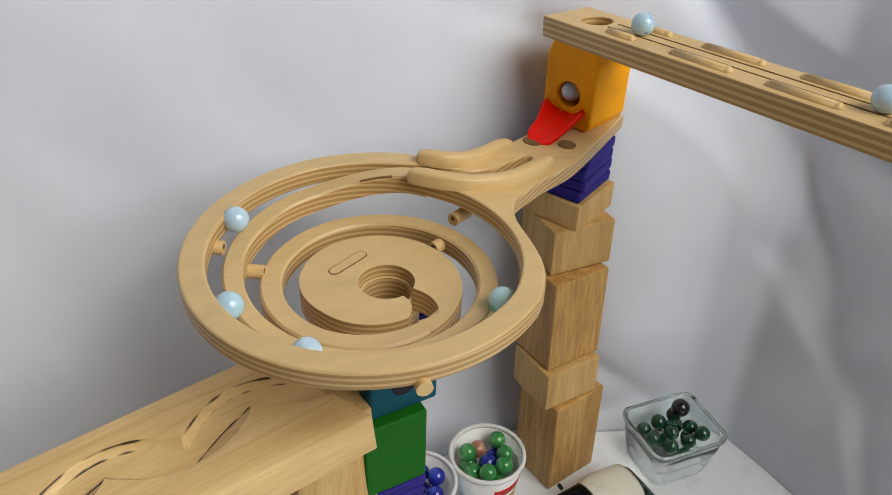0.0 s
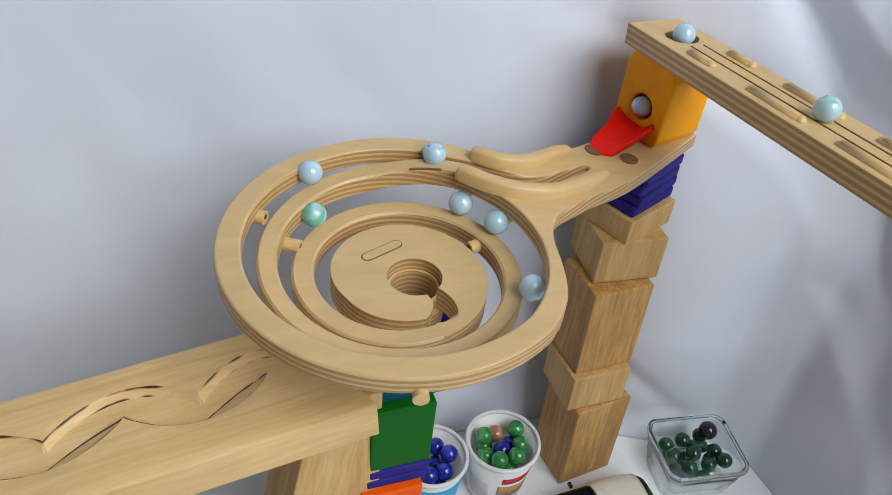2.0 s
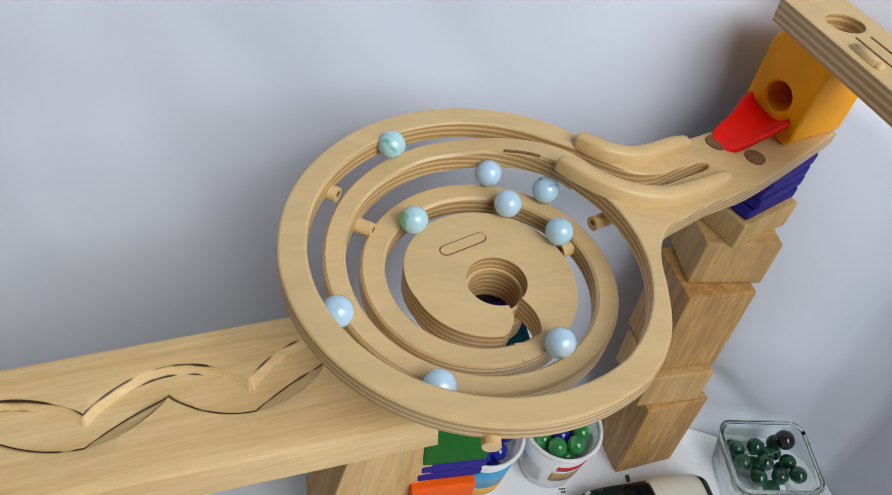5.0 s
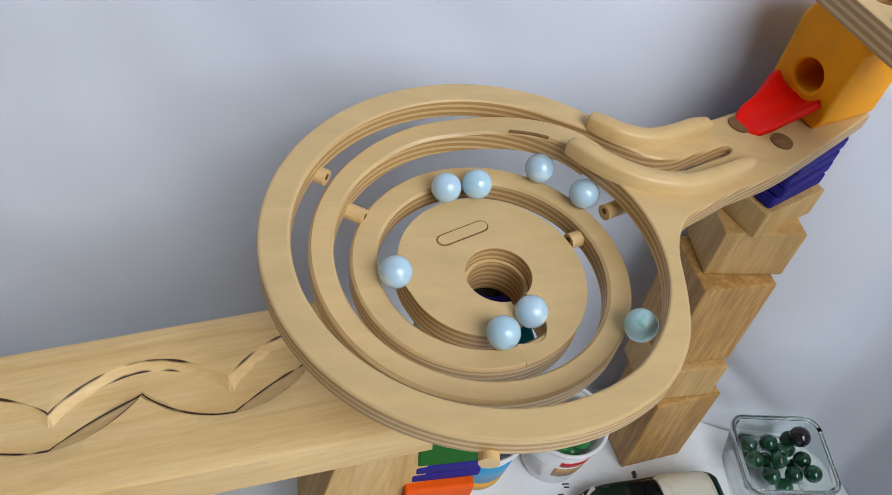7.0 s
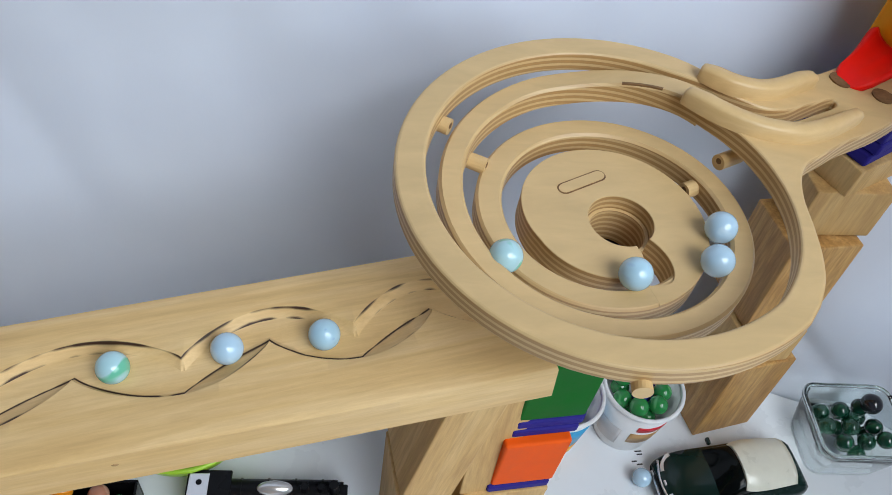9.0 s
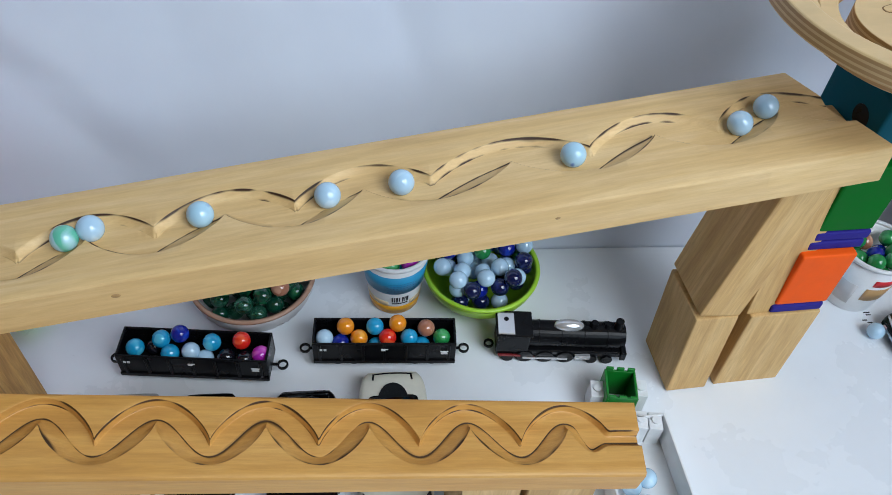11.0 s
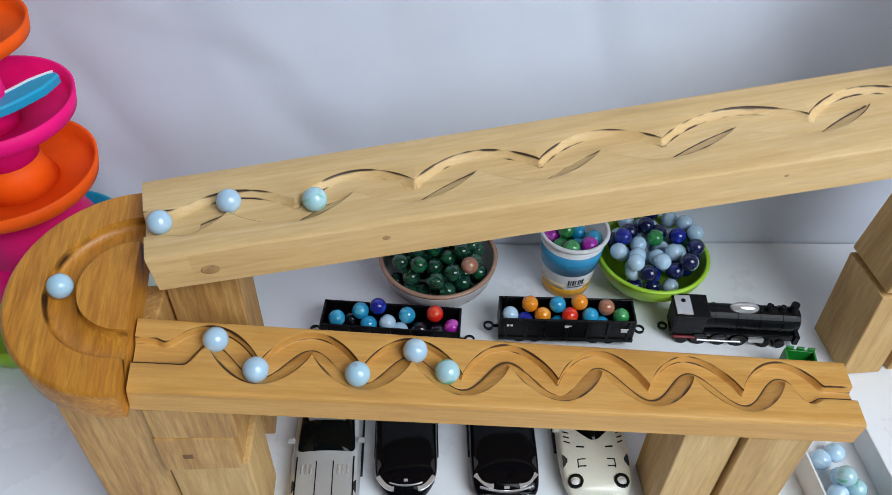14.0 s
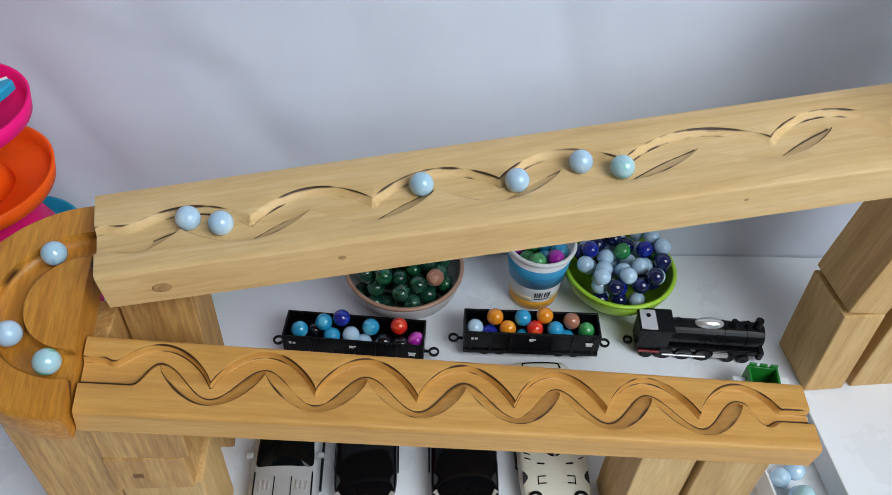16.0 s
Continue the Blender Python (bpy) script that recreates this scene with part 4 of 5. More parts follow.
# ---- vessels ----
def tapered_cup(x, y, r0, r1, h, name, label, body_mat, rim_mat, bands, rz=0):
    t = thing(name, label, "cup", m=pose(x, y, 0, 0, 0, rz))
    wall = [(r0 - 0.001, 0.001), (r0, 0.0), (r0 + 0.001, 0.002), (r1, h - 0.003), (r1 - 0.0012, h - 0.003), (r0 - 0.0008, 0.004), (0.0005, 0.004)]
    part("cup_body", lathe(wall, 56), body_mat, t, smooth=True)
    rim = [(r1 - 0.001, h - 0.004), (r1 + 0.0016, h - 0.0036), (r1 + 0.0022, h - 0.002), (r1 + 0.0016, h - 0.0003), (r1 - 0.0008, h), (r1 - 0.0016, h - 0.002), (r1 - 0.001, h - 0.004)]
    part("rim", lathe(rim, 56, True), rim_mat, t, smooth=True)
    for nm, z0, z1, a0, a1, mat in bands:
        verts, faces = [], []
        n = max(3, int((a1 - a0) / 6))
        for i in range(n + 1):
            a = radians(a0 + (a1 - a0) * i / n)
            for z in (z0, z1):
                rr = r0 + 0.001 + (r1 - r0 - 0.001) * (z - 0.002) / (h - 0.005) + 0.0004
                verts.append((rr * math.cos(a), rr * math.sin(a), z))
        for i in range(n):
            faces.append((2 * i, 2 * i + 2, 2 * i + 3, 2 * i + 1))
        ob = part(nm, mesh_of(nm, verts, faces, mat, True), None, t)
        s = ob.modifiers.new("thin", "SOLIDIFY")
        s.thickness = 0.0003
    return t


def bowl(x, y, r0, r1, h, name, label, mat, rim_mat, ribs=0):
    t = thing(name, label, "bowl", m=pose(x, y, 0))
    prof = [(0.001, 0.0), (r0, 0.0), (r0 + 0.002, 0.002)]
    prof += [(r0 + (r1 - r0) * math.sin(f * math.pi / 2) ** 0.9, 0.002 + (h - 0.002) * f) for f in np.linspace(0.12, 1, 9)]
    inner = [(r - 0.003, z + (0.002 if z < h * 0.5 else 0)) for r, z in prof[::-1][:-2]]
    prof += inner + [(0.001, 0.004)]
    bm = lathe(prof, 96 if ribs else 64)
    if ribs:
        for v in bm.verts:
            r = math.hypot(v.co.x, v.co.y)
            if 0.004 < v.co.z < h - 0.008 and r > r0:
                a = math.atan2(v.co.y, v.co.x)
                k = 1 + 0.012 * math.cos(ribs * a)
                v.co.x, v.co.y = v.co.x * k, v.co.y * k
    part("bowl_body", bm, mat, t, smooth=True)
    part("rim", lathe([(r1 - 0.0035, h - 0.0008), (r1 - 0.003, h + 0.0012), (r1 - 0.001, h + 0.0018), (r1 + 0.001, h + 0.0008), (r1 + 0.0008, h - 0.001), (r1 - 0.0035, h - 0.0008)], 64, True),
         rim_mat, t, smooth=True)
    return t


tapered_cup(0.500, 0.198, 0.024, 0.0325, 0.071, "yogurt_cup", "white plastic cup with red and tan print, full of green marbles", WHITE_P, WHITE_P,
            [("red_label", 0.045, 0.054, 255, 318, RED_PRINT), ("tan_label", 0.022, 0.040, 250, 312, TAN_PRINT), ("grey_label", 0.012, 0.04, 190, 235, CERAMIC)])


def green_mix(i):
    if i % 7 == 3:
        return M_BLUE, "glossy deep blue glass marble"
    return (M_COPPER, "copper and green swirled glass marble") if i % 13 == 9 else (M_GREEN, "opaque green glass marble")


heap(0.500, 0.198, 0.045, 0.0215, 30, green_mix, "green marbles in the cup")
tapered_cup(0.432, 0.196, 0.024, 0.0315, 0.071, "printed_cup", "white cup with blue and yellow print, full of dark blue marbles", WHITE_P, WHITE_P,
            [("blue_label", 0.022, 0.058, 180, 360, SKY_PRINT), ("yellow_label", 0.005, 0.020, 180, 360, YELLOW_PRINT)])
heap(0.432, 0.196, 0.047, 0.0210, 28, lambda i: (M_RED, "bright red glass marble") if i == 25 else (M_BLUE, "glossy deep blue glass marble"), "blue marbles in the cup")
tapered_cup(0.0545, 0.211, 0.0215, 0.031, 0.075, "juice_cup", "white cup with light blue and orange print, full of bright marbles", WHITE_P, WHITE_P,
            [("blue_label", 0.036, 0.062, 185, 355, SKY_PRINT), ("orange_label", 0.003, 0.015, 185, 355, YELLOW_PRINT), ("tan_label", 0.015, 0.022, 185, 255, TAN_PALE), ("tan_label", 0.015, 0.022, 300, 355, TAN_PALE)]
            + [("text_bar", z, z + 0.0012, 245 + d, 318 - d, NAVY_PRINT) for z, d in ((0.0385, 4), (0.0415, 0), (0.0445, 8), (0.0475, 3), (0.0505, 14))]
            + [("code_bar", 0.0225, 0.0300, a, a + w, INK) for a, w in ((262, 3), (267, 2), (271, 4), (277, 2), (283, 3), (288, 2), (292, 4))] + [("code_bar", 0.0195, 0.0208, 262, 296, INK)])


def bright_mix(i):
    return ((M_GREEN, "opaque green glass marble"), (M_PURPLE, "shiny magenta glass marble"), (M_SKY, "sky blue glass marble"), (M_GREEN, "opaque green glass marble"))[i % 4]


heap(0.0545, 0.211, 0.047, 0.0205, 24, bright_mix, "bright marbles in the juice cup")
bowl(0.1335, 0.210, 0.025, 0.0530, 0.042, "lime_bowl", "lime green plastic bowl full of pale and navy marbles", LIME, LIME)


def pale_mix(i):
    if i % 9 in (2, 5, 7):
        return M_NAVY, "dark navy glass marble"
    if i % 11 == 7:
        return M_BLUE, "glossy deep blue glass marble"
    if i % 13 == 5:
        return M_GREEN, "opaque green glass marble"
    return PALE, "pale blue opaque glass marble"


heap(0.1335, 0.210, 0.0215, 0.0395, 64, pale_mix, "pale marbles in the lime bowl", tries=9000)
bowl(-0.0715, 0.206, 0.031, 0.0550, 0.045, "ribbed_bowl", "grey ribbed ceramic bowl full of clear green marbles", CERAMIC, CERAMIC_RIM, 44)


def clear_mix(i):
    if i == 60:
        return M_NAVY, "dark navy glass marble"
    if i in (55, 58):
        return M_COPPER, "shiny copper coloured marble"
    if i == 61:
        return M_PURPLE, "shiny magenta glass marble"
    return (M_CLEAR, "clear green glass marble") if i % 3 else (M_DEEP, "deep green glass marble")


heap(-0.0715, 0.206, 0.0205, 0.0410, 62, clear_mix, "clear green marbles in the ribbed bowl", tries=9000)


def glass_box():
    t = thing("glass_box", "square ribbed clear glass dish full of dark green marbles", "glass dish", m=pose(0.690, 0.166, 0, 0, 0, -5))
    w, d, h = 0.040, 0.034, 0.048

    def ring_at(s, z, corner=0.012):
        pts = []
        for cx, cy, a0 in ((1, 1, 0), (-1, 1, 90), (-1, -1, 180), (1, -1, 270)):
            for a in np.linspace(a0, a0 + 90, 7):
                pts.append((cx * (w * s - corner) + corner * math.cos(radians(a)), cy * (d * s - corner) + corner * math.sin(radians(a)), z))
        return pts
    rows = [ring_at(0.78, 0.0)]
    for i in range(11):
        f = i / 10
        rows.append(ring_at(0.80 + 0.2 * f + (0.012 if i % 2 else 0) * (1 if i < 9 else 0), 0.002 + (h - 0.002) * f))
    rows += [ring_at(1.03, h), ring_at(1.03, h + 0.002), ring_at(0.94, h + 0.002), ring_at(0.93, h - 0.002), ring_at(0.75, 0.006)]
    verts = [p for r in rows for p in r]
    n = len(rows[0])
    faces = [(i * n + j, i * n + (j + 1) % n, (i + 1) * n + (j + 1) % n, (i + 1) * n + j) for i in range(len(rows) - 1) for j in range(n)]
    faces += [tuple(range(n))[::-1], tuple((len(rows) - 1) * n + j for j in range(n))]
    ob = part("dish", mesh_of("dish", verts, faces, GLASS, True), None, t)
    ob.visible_shadow = False
    loop = ring_at(1.0, 0.0)
    loop = loop + loop[:2]
    sides = []
    for k in range(len(loop)):
        d = (Vector(loop[min(k + 1, len(loop) - 1)]) - Vector(loop[max(k - 1, 0)])).normalized()
        sides.append((-d.y, d.x))
    v, f = sweep([q[:2] for q in loop], sides, 0.0018, [h + 0.0042] * len(loop), [h + 0.0021] * len(loop), 0.0008)
    part("rim", mesh_of("rim", v, f, GLASS, True), None, t, "thick clear glass rim").visible_shadow = False
    turn = pose(0.690, 0.166, 0, 0, 0, -5)

    def inside():
        p = turn @ Vector((random.uniform(-0.0245, 0.0245), random.uniform(-0.0195, 0.0195), 0))
        return p.x, p.y

    heap(0, 0, 0.0240, 0, 60, lambda i: ((M_DEEP, "deep green glass marble"), (M_CLEAR, "clear green glass marble"), (M_DEEP, "deep green glass marble"), (M_CLEAR, "clear green glass marble"))[i % 4],
         "green marbles in the glass dish", 0.0075, inside, 14000)
    q = turn @ Vector((0.017, 0.015, 0.0535))
    loose_marble(q.x, q.y, q.z, M_BLACK, "large black glass marble on the green ones", "green marbles in the glass dish", 0.009)


glass_box()


# ---- toy train ----
def wheel_pair(bm, x, y, r, w):
    cylinder((x, y - w, r), (x, y + w, r), r, 16, bm)


def wagon(x, y, rz, length, width, colours, group):
    t = thing("toy_wagon", "black plastic toy train wagon loaded with coloured marbles", "toy wagon", "toy train wagons", pose(x, y, 0, 0, 0, rz))
    l, w, z0, z1 = length / 2, width / 2, 0.010, 0.036
    bm = bmesh.new()
    box(-l, l, -w, w, z0, z0 + 0.003, 0.0005, 1, bm)
    box(-l, l, -w, -w + 0.002, z0, z1, 0.0005, 1, bm)
    box(-l, l, w - 0.002, w, z0, z1, 0.0005, 1, bm)
    box(-l, -l + 0.002, -w + 0.002, w - 0.002, z0, z1, 0.0005, 1, bm)
    box(l - 0.002, l, -w + 0.002, w - 0.002, z0, z1, 0.0005, 1, bm)
    for i in range(7):
        u = -l + 0.006 + i * (2 * l - 0.012) / 6
        box(u - 0.0012, u + 0.0012, -w - 0.0012, -w + 0.001, z0, z1 - 0.001, 0.0003, 1, bm)
    box(-l, l, -w - 0.0015, -w + 0.001, z0 - 0.001, z0 + 0.003, 0.0003, 1, bm)
    part("hopper", bm, BLACK_P, t)
    part("underframe", box(-l + 0.01, l - 0.01, -w + 0.005, w - 0.005, 0.006, 0.0102, 0.0005, 1), BLACK_P, t)
    for u in (-l + 0.02, -l + 0.034, l - 0.034, l - 0.02):
        bm = bmesh.new()
        wheel_pair(bm, u, 0, 0.0058, w - 0.004)
        part("wheel", bm, BLACK_P, t)
    for sgn in (1, -1):
        bm = cylinder((sgn * l, 0, 0.010), (sgn * (l + 0.005), 0, 0.010), 0.0014, 10)
        verts_ring = lathe([(0.0032, -0.001), (0.0048, -0.001), (0.0048, 0.001), (0.0032, 0.001), (0.0032, -0.001)], 20, True)
        tmp = bpy.data.meshes.new("tmp")
        bmesh.ops.translate(verts_ring, vec=(sgn * (l + 0.0085), 0, 0.010), verts=verts_ring.verts)
        verts_ring.to_mesh(tmp)
        verts_ring.free()
        bm.from_mesh(tmp)
        bpy.data.meshes.remove(tmp)
        part("coupling", bm, BLACK_P, t)
    for u, ww, zz, hh in ((-l + 0.0075, 0.0022, 0.0285, 0.0020), (-l + 0.0108, 0.0022, 0.0285, 0.0020), (0.0, 0.0060, 0.0300, 0.0008), (-0.001, 0.0036, 0.0284, 0.0007), (l - 0.0100, 0.0070, 0.0270, 0.0008),
                          (l - 0.0100, 0.0052, 0.0254, 0.0008), (l - 0.0100, 0.0058, 0.0238, 0.0008)):
        part("lettering_bar", box(u - ww / 2, u + ww / 2, -w - 0.0019, -w - 0.0012, zz, zz + hh, 0), WHITE_P, t, "small pale unreadable lettering")
    m = pose(x, y, 0, 0, 0, rz)
    for u, v, z, (mat, lab) in colours:
        p = m @ Vector((u * l, v, z))
        loose_marble(p.x, p.y, p.z, mat, lab, group, 0.0076)


SKY = (M_SKY, "sky blue glass marble")
BLU = (M_BLUE, "glossy deep blue glass marble")
ORA = (M_ORANGE, "bright orange glass marble")
RED = (M_RED, "bright red glass marble")
WHT = (PALE, "pale blue opaque glass marble")
GRN = (M_GREEN, "opaque green glass marble")
COP = (M_COPPER, "shiny copper coloured marble")
PUR = (M_PURPLE, "shiny magenta glass marble")
BLK = (M_BLACK, "black and white glass marble")
wagon(-0.1145, 0.139, -5.5, 0.124, 0.030,
      [(-0.78, -0.004, 0.033, SKY), (-0.45, 0.003, 0.037, SKY), (-0.2, 0.006, 0.041, BLU), (-0.32, -0.006, 0.030, SKY), (-0.05, -0.004, 0.031, WHT), (0.13, -0.006, 0.024, WHT), (0.22, 0.003, 0.035, SKY),
       (0.62, 0.004, 0.038, RED), (0.42, -0.005, 0.026, BLK), (0.66, -0.006, 0.025, BLK), (0.88, -0.003, 0.029, PUR), (-0.6, 0.005, 0.022, BLK)], "marbles in the first wagon")
wagon(0.0435, 0.1455, -2.5, 0.122, 0.028,
      [(-0.84, -0.004, 0.031, WHT), (-0.55, 0.004, 0.037, ORA), (-0.36, -0.004, 0.031, ORA), (-0.62, -0.004, 0.024, BLU), (-0.14, 0.004, 0.037, SKY), (0.04, -0.004, 0.032, RED), (0.18, 0.005, 0.040, ORA),
       (0.34, -0.004, 0.032, SKY), (0.58, 0.003, 0.036, COP), (0.80, -0.003, 0.031, GRN), (-0.12, -0.005, 0.021, SKY), (0.52, -0.005, 0.022, SKY)], "marbles in the second wagon")


def locomotive():
    t = thing("toy_locomotive", "black plastic toy steam locomotive with silver details", "toy train", m=pose(0.1975, 0.143, 0, 0, 0, -4.5))
    part("frame", box(-0.056, 0.058, -0.0115, 0.0115, 0.008, 0.015, 0.001), BLACK_P, t)
    bm = cylinder((-0.028, 0, 0.0265), (0.052, 0, 0.0265), 0.0115, 28)
    for u in (-0.02, 0.0, 0.02, 0.04):
        cylinder((u, 0, 0.0265), (u + 0.0014, 0, 0.0265), 0.0121, 28, bm)
    part("boiler", bm, BLACK_P, t)
    part("smokebox", cylinder((0.0515, 0, 0.0265), (0.0565, 0, 0.0265), 0.0102, 28), BLACK_P, t)
    cab = bmesh.new()
    box(-0.056, -0.028, -0.0125, 0.0125, 0.014, 0.0365, 0.001, 2, cab)
    box(-0.058, -0.026, -0.0135, 0.0135, 0.0365, 0.0395, 0.001, 2, cab)
    part("cab", cab, BLACK_P, t)
    part("cab_plate", box(-0.0565, -0.042, -0.0125, 0.0100, 0.0395, 0.0412, 0.0006), CHROME, t, "silver roof plate")
    # black disc paints the shade inside the plate's hole
    part("plate_hole", cylinder((-0.049, 0.003, 0.0411), (-0.049, 0.003, 0.0416), 0.0022, 14), BLACK_P, t)
    dome = bmesh.new()
    bmesh.ops.create_uvsphere(dome, u_segments=20, v_segments=10, radius=1)
    bmesh.ops.scale(dome, vec=(0.0135, 0.0058, 0.0055), verts=dome.verts)
    bmesh.ops.translate(dome, vec=(0.006, 0, 0.0385), verts=dome.verts)
    part("silver_dome", dome, CHROME, t, "oval chrome dome", True)
    for u, r, h in ((0.028, 0.0035, 0.008), (0.040, 0.0030, 0.007), (0.0495, 0.0042, 0.011)):
        part("chimney", cylinder((u, 0, 0.036), (u, 0, 0.036 + h), r, 16, None, r * 0.85), BLACK_P, t)
    part("front_beam", box(0.055, 0.0600, -0.0135, 0.0135, 0.006, 0.0165, 0.0008), BLACK_P, t)
    part("red_step", box(-0.054, -0.034, -0.0138, -0.0118, 0.008, 0.0105, 0.0005, 1), DARK_RED, t)
    for u, r in ((-0.045, 0.005), (-0.030, 0.0075), (-0.012, 0.0075), (0.006, 0.0075), (0.030, 0.005), (0.044, 0.005)):
        for y in (-0.0118, 0.0118):
            part("wheel", cylinder((u, y - 0.0012, r), (u, y + 0.0012, r), r, 20), BLACK_P, t)
    part("side_rod", box(-0.032, 0.008, -0.0148, -0.0132, 0.0068, 0.0084, 0.0003, 1), CHROME, t, "silver side rod")
    part("piston", box(0.014, 0.028, -0.0146, -0.0116, 0.0075, 0.0125, 0.0005), CHROME, t)
    part("coupling", lathe([(0.0028, 0.007), (0.0045, 0.007), (0.0045, 0.009), (0.0028, 0.009), (0.0028, 0.007)], 18, True), BLACK_P, t, m=pose(-0.0615, 0, 0))


locomotive()


# ---- toy cars ----
def car_shell(stations, half_w, nose=1.0):
    """A body from rows of y, height of the shoulder, height of the middle, share of the width, and floor height."""
    verts, faces = [], []
    k = 13
    for y, sh, mid, wf, fl in stations:
        w = half_w * wf
        for x, z in ((-w * 0.86, fl), (-w * 0.98, fl + (sh - fl) * 0.3), (-w, fl + (sh - fl) * 0.65), (-w * 0.95, sh), (-w * 0.78, sh + (mid - sh) * 0.55), (-w * 0.42, mid - (mid - sh) * 0.08), (0, mid)):
            verts.append((x, y, z))
        for x, z in ((w * 0.42, mid - (mid - sh) * 0.08), (w * 0.78, sh + (mid - sh) * 0.55), (w * 0.95, sh), (w, fl + (sh - fl) * 0.65), (w * 0.98, fl + (sh - fl) * 0.3), (w * 0.86, fl)):
            verts.append((x, y, z))
    n = len(stations)
    for i in range(n - 1):
        for j in range(k - 1):
            faces.append((i * k + j, i * k + j + 1, (i + 1) * k + j + 1, (i + 1) * k + j))
        faces.append((i * k + k - 1, i * k, (i + 1) * k, (i + 1) * k + k - 1))
    faces += [tuple(range(k)), tuple((n - 1) * k + j for j in range(k))[::-1]]
    return verts, faces


def on_bonnet(stations, y):
    """Height of the bonnet's middle line."""
    return float(np.interp(y, [s[0] for s in stations], [s[2] for s in stations]))


def toy_car(x, y, rz, label, paint, length=0.128, half_w=0.0255, roof=0.036, group="parked toy cars", nose=0.70, back=0.0, style="", roof_mat=None):
    t = thing("toy_car", label, "toy car", group, pose(x, y, 0, 0, 0, rz))
    L, w = length / 2, half_w
    st = [(-L, 0.012, 0.014, nose, 0.006), (-L * 0.95, 0.0155, 0.0180, nose + 0.12, 0.005), (-L * 0.78, 0.0185, 0.0215, 0.97, 0.005), (-L * 0.45, 0.0200, 0.0245, 1.0, 0.005), (-L * 0.25, 0.0210, 0.0255, 0.97, 0.005),
          (L * 0.3, 0.0225, 0.026, 1.0, 0.005), (L * 0.7, 0.0225, 0.026, 1.0, 0.005), (L * 0.92, 0.020, 0.0225, 0.9, 0.006), (L, 0.016, 0.017, 0.74, 0.008)]

    def shell(name, rows, mat, words=""):
        v, f = car_shell(rows, half_w)
        ob = part(name, mesh_of(name, v, f, mat, True), None, t, words)
        sub = ob.modifiers.new("smooth", "SUBSURF")
        sub.levels = sub.render_levels = 2
        return ob
    shell("body", st, paint)
    front = 0.18 if style == "pointed" else 0.80
    move = lambda q: q + back * (1 - 0.45 * (q + L * 0.32) / L)
    shell("glasshouse", [(move(-L * 0.36), 0.0215, 0.0235, front, 0.018), (move(-L * 0.30), 0.0235, 0.0265, front + 0.04, 0.018), (move(-L * 0.1), 0.029, roof - 0.002, 0.80, 0.018), (move(L * 0.08), 0.031, roof, 0.77, 0.018),
                         (move(L * 0.38), 0.031, roof - 0.001, 0.75, 0.018), (move(L * 0.66), 0.0235, 0.025, 0.72, 0.018)], TINT, "dark tinted windows")
    wide = 1.25 if roof_mat else 1.0
    shell("roof", [(move(-L * 0.02), 0.0315, roof + 0.0004, 0.60 * wide, 0.030), (move(L * 0.08), 0.0325, roof + 0.0016, 0.68 * wide, 0.030), (move(L * 0.36 * wide), 0.0325, roof + 0.0012, 0.66 * wide, 0.030),
                   (move(L * 0.46 * wide * wide), 0.031, roof - 0.001, 0.6 * wide, 0.029)],
          roof_mat or paint)

    def bar(name, path, half, mat, words="", lift=0.0007):
        """A thin strip that follows the bonnet."""
        sd = []
        for k in range(len(path)):
            d = (Vector(path[min(k + 1, len(path) - 1)][:2]) - Vector(path[max(k - 1, 0)][:2])).normalized()
            sd.append((-d.y, d.x))
        top = [on_bonnet(st, q[1]) - 0.004 * (abs(q[0]) / w) ** 2 + lift for q in path]
        v, f = sweep([q[:2] for q in path], sd, half, top, [z - 0.002 for z in top], 0.0002)
        part(name, mesh_of(name, v, f, mat), None, t, words)
    for s in (-1, 1):
        part("mirror", box(s * w * 1.0 - 0.003, s * w * 1.0 + 0.003, -L * 0.24 + back, -L * 0.19 + back, 0.024, 0.028, 0.001), paint, t)
        for yy in (-L * 0.6, L * 0.58):
            wh = part("wheel", cylinder((s * (w - 0.0095), 0, 0), (s * (w - 0.0030), 0, 0), 0.0105, 24), RUBBER, t, m=pose(0, yy, 0.0105))
            part("rim", cylinder((s * (w - 0.0045), 0, 0), (s * (w - 0.0023), 0, 0), 0.0068, 18), CHROME, wh, "silver wheel rim")
        # black sill doubles as the dark shadow line along the chassis
        part("side_sill", box(s * w * 0.94 - 0.0022, s * w * 0.94 + 0.0022, -L * 0.40, L * 0.40, 0.004, 0.009, 0.001), BLACK_P, t, "black lower side sill that also stands in for chassis shadow")
        if style == "pointed":
            ring = [(s * w * 0.62 + 0.0052 * math.cos(a) * (1 if abs(math.cos(a)) < 0.8 else 0.95), -L * 0.86 + 0.0042 * math.sin(a)) for a in np.linspace(0, 2 * math.pi, 15)]
            bar("headlight_surround", ring, 0.0011, BLACK_P, "black headlight surround", 0.0016)
            part("headlight", ball(1, 14, 8), LAMP_W, t, "clear headlight in a dark surround", True, pose(s * w * 0.62, -L * 0.86, on_bonnet(st, -L * 0.86) - 0.0022) @ Matrix.Diagonal((0.0040, 0.0032, 0.0022, 1)))
            for q in (-0.62, -0.70):
                bar("bonnet_vent", [(s * 0.0085, L * q), (s * 0.0145, L * q)], 0.0004, BLACK_P, "dark bonnet vent line")
            bar("bonnet_vent", [(s * 0.0145, L * -0.62), (s * 0.0145, L * -0.72)], 0.0004, BLACK_P, "dark bonnet vent line")
            bar("bonnet_vent", [(s * 0.0085, L * -0.48), (s * 0.0145, L * -0.47)], 0.0006, BLACK_P, "dark bonnet vent line")
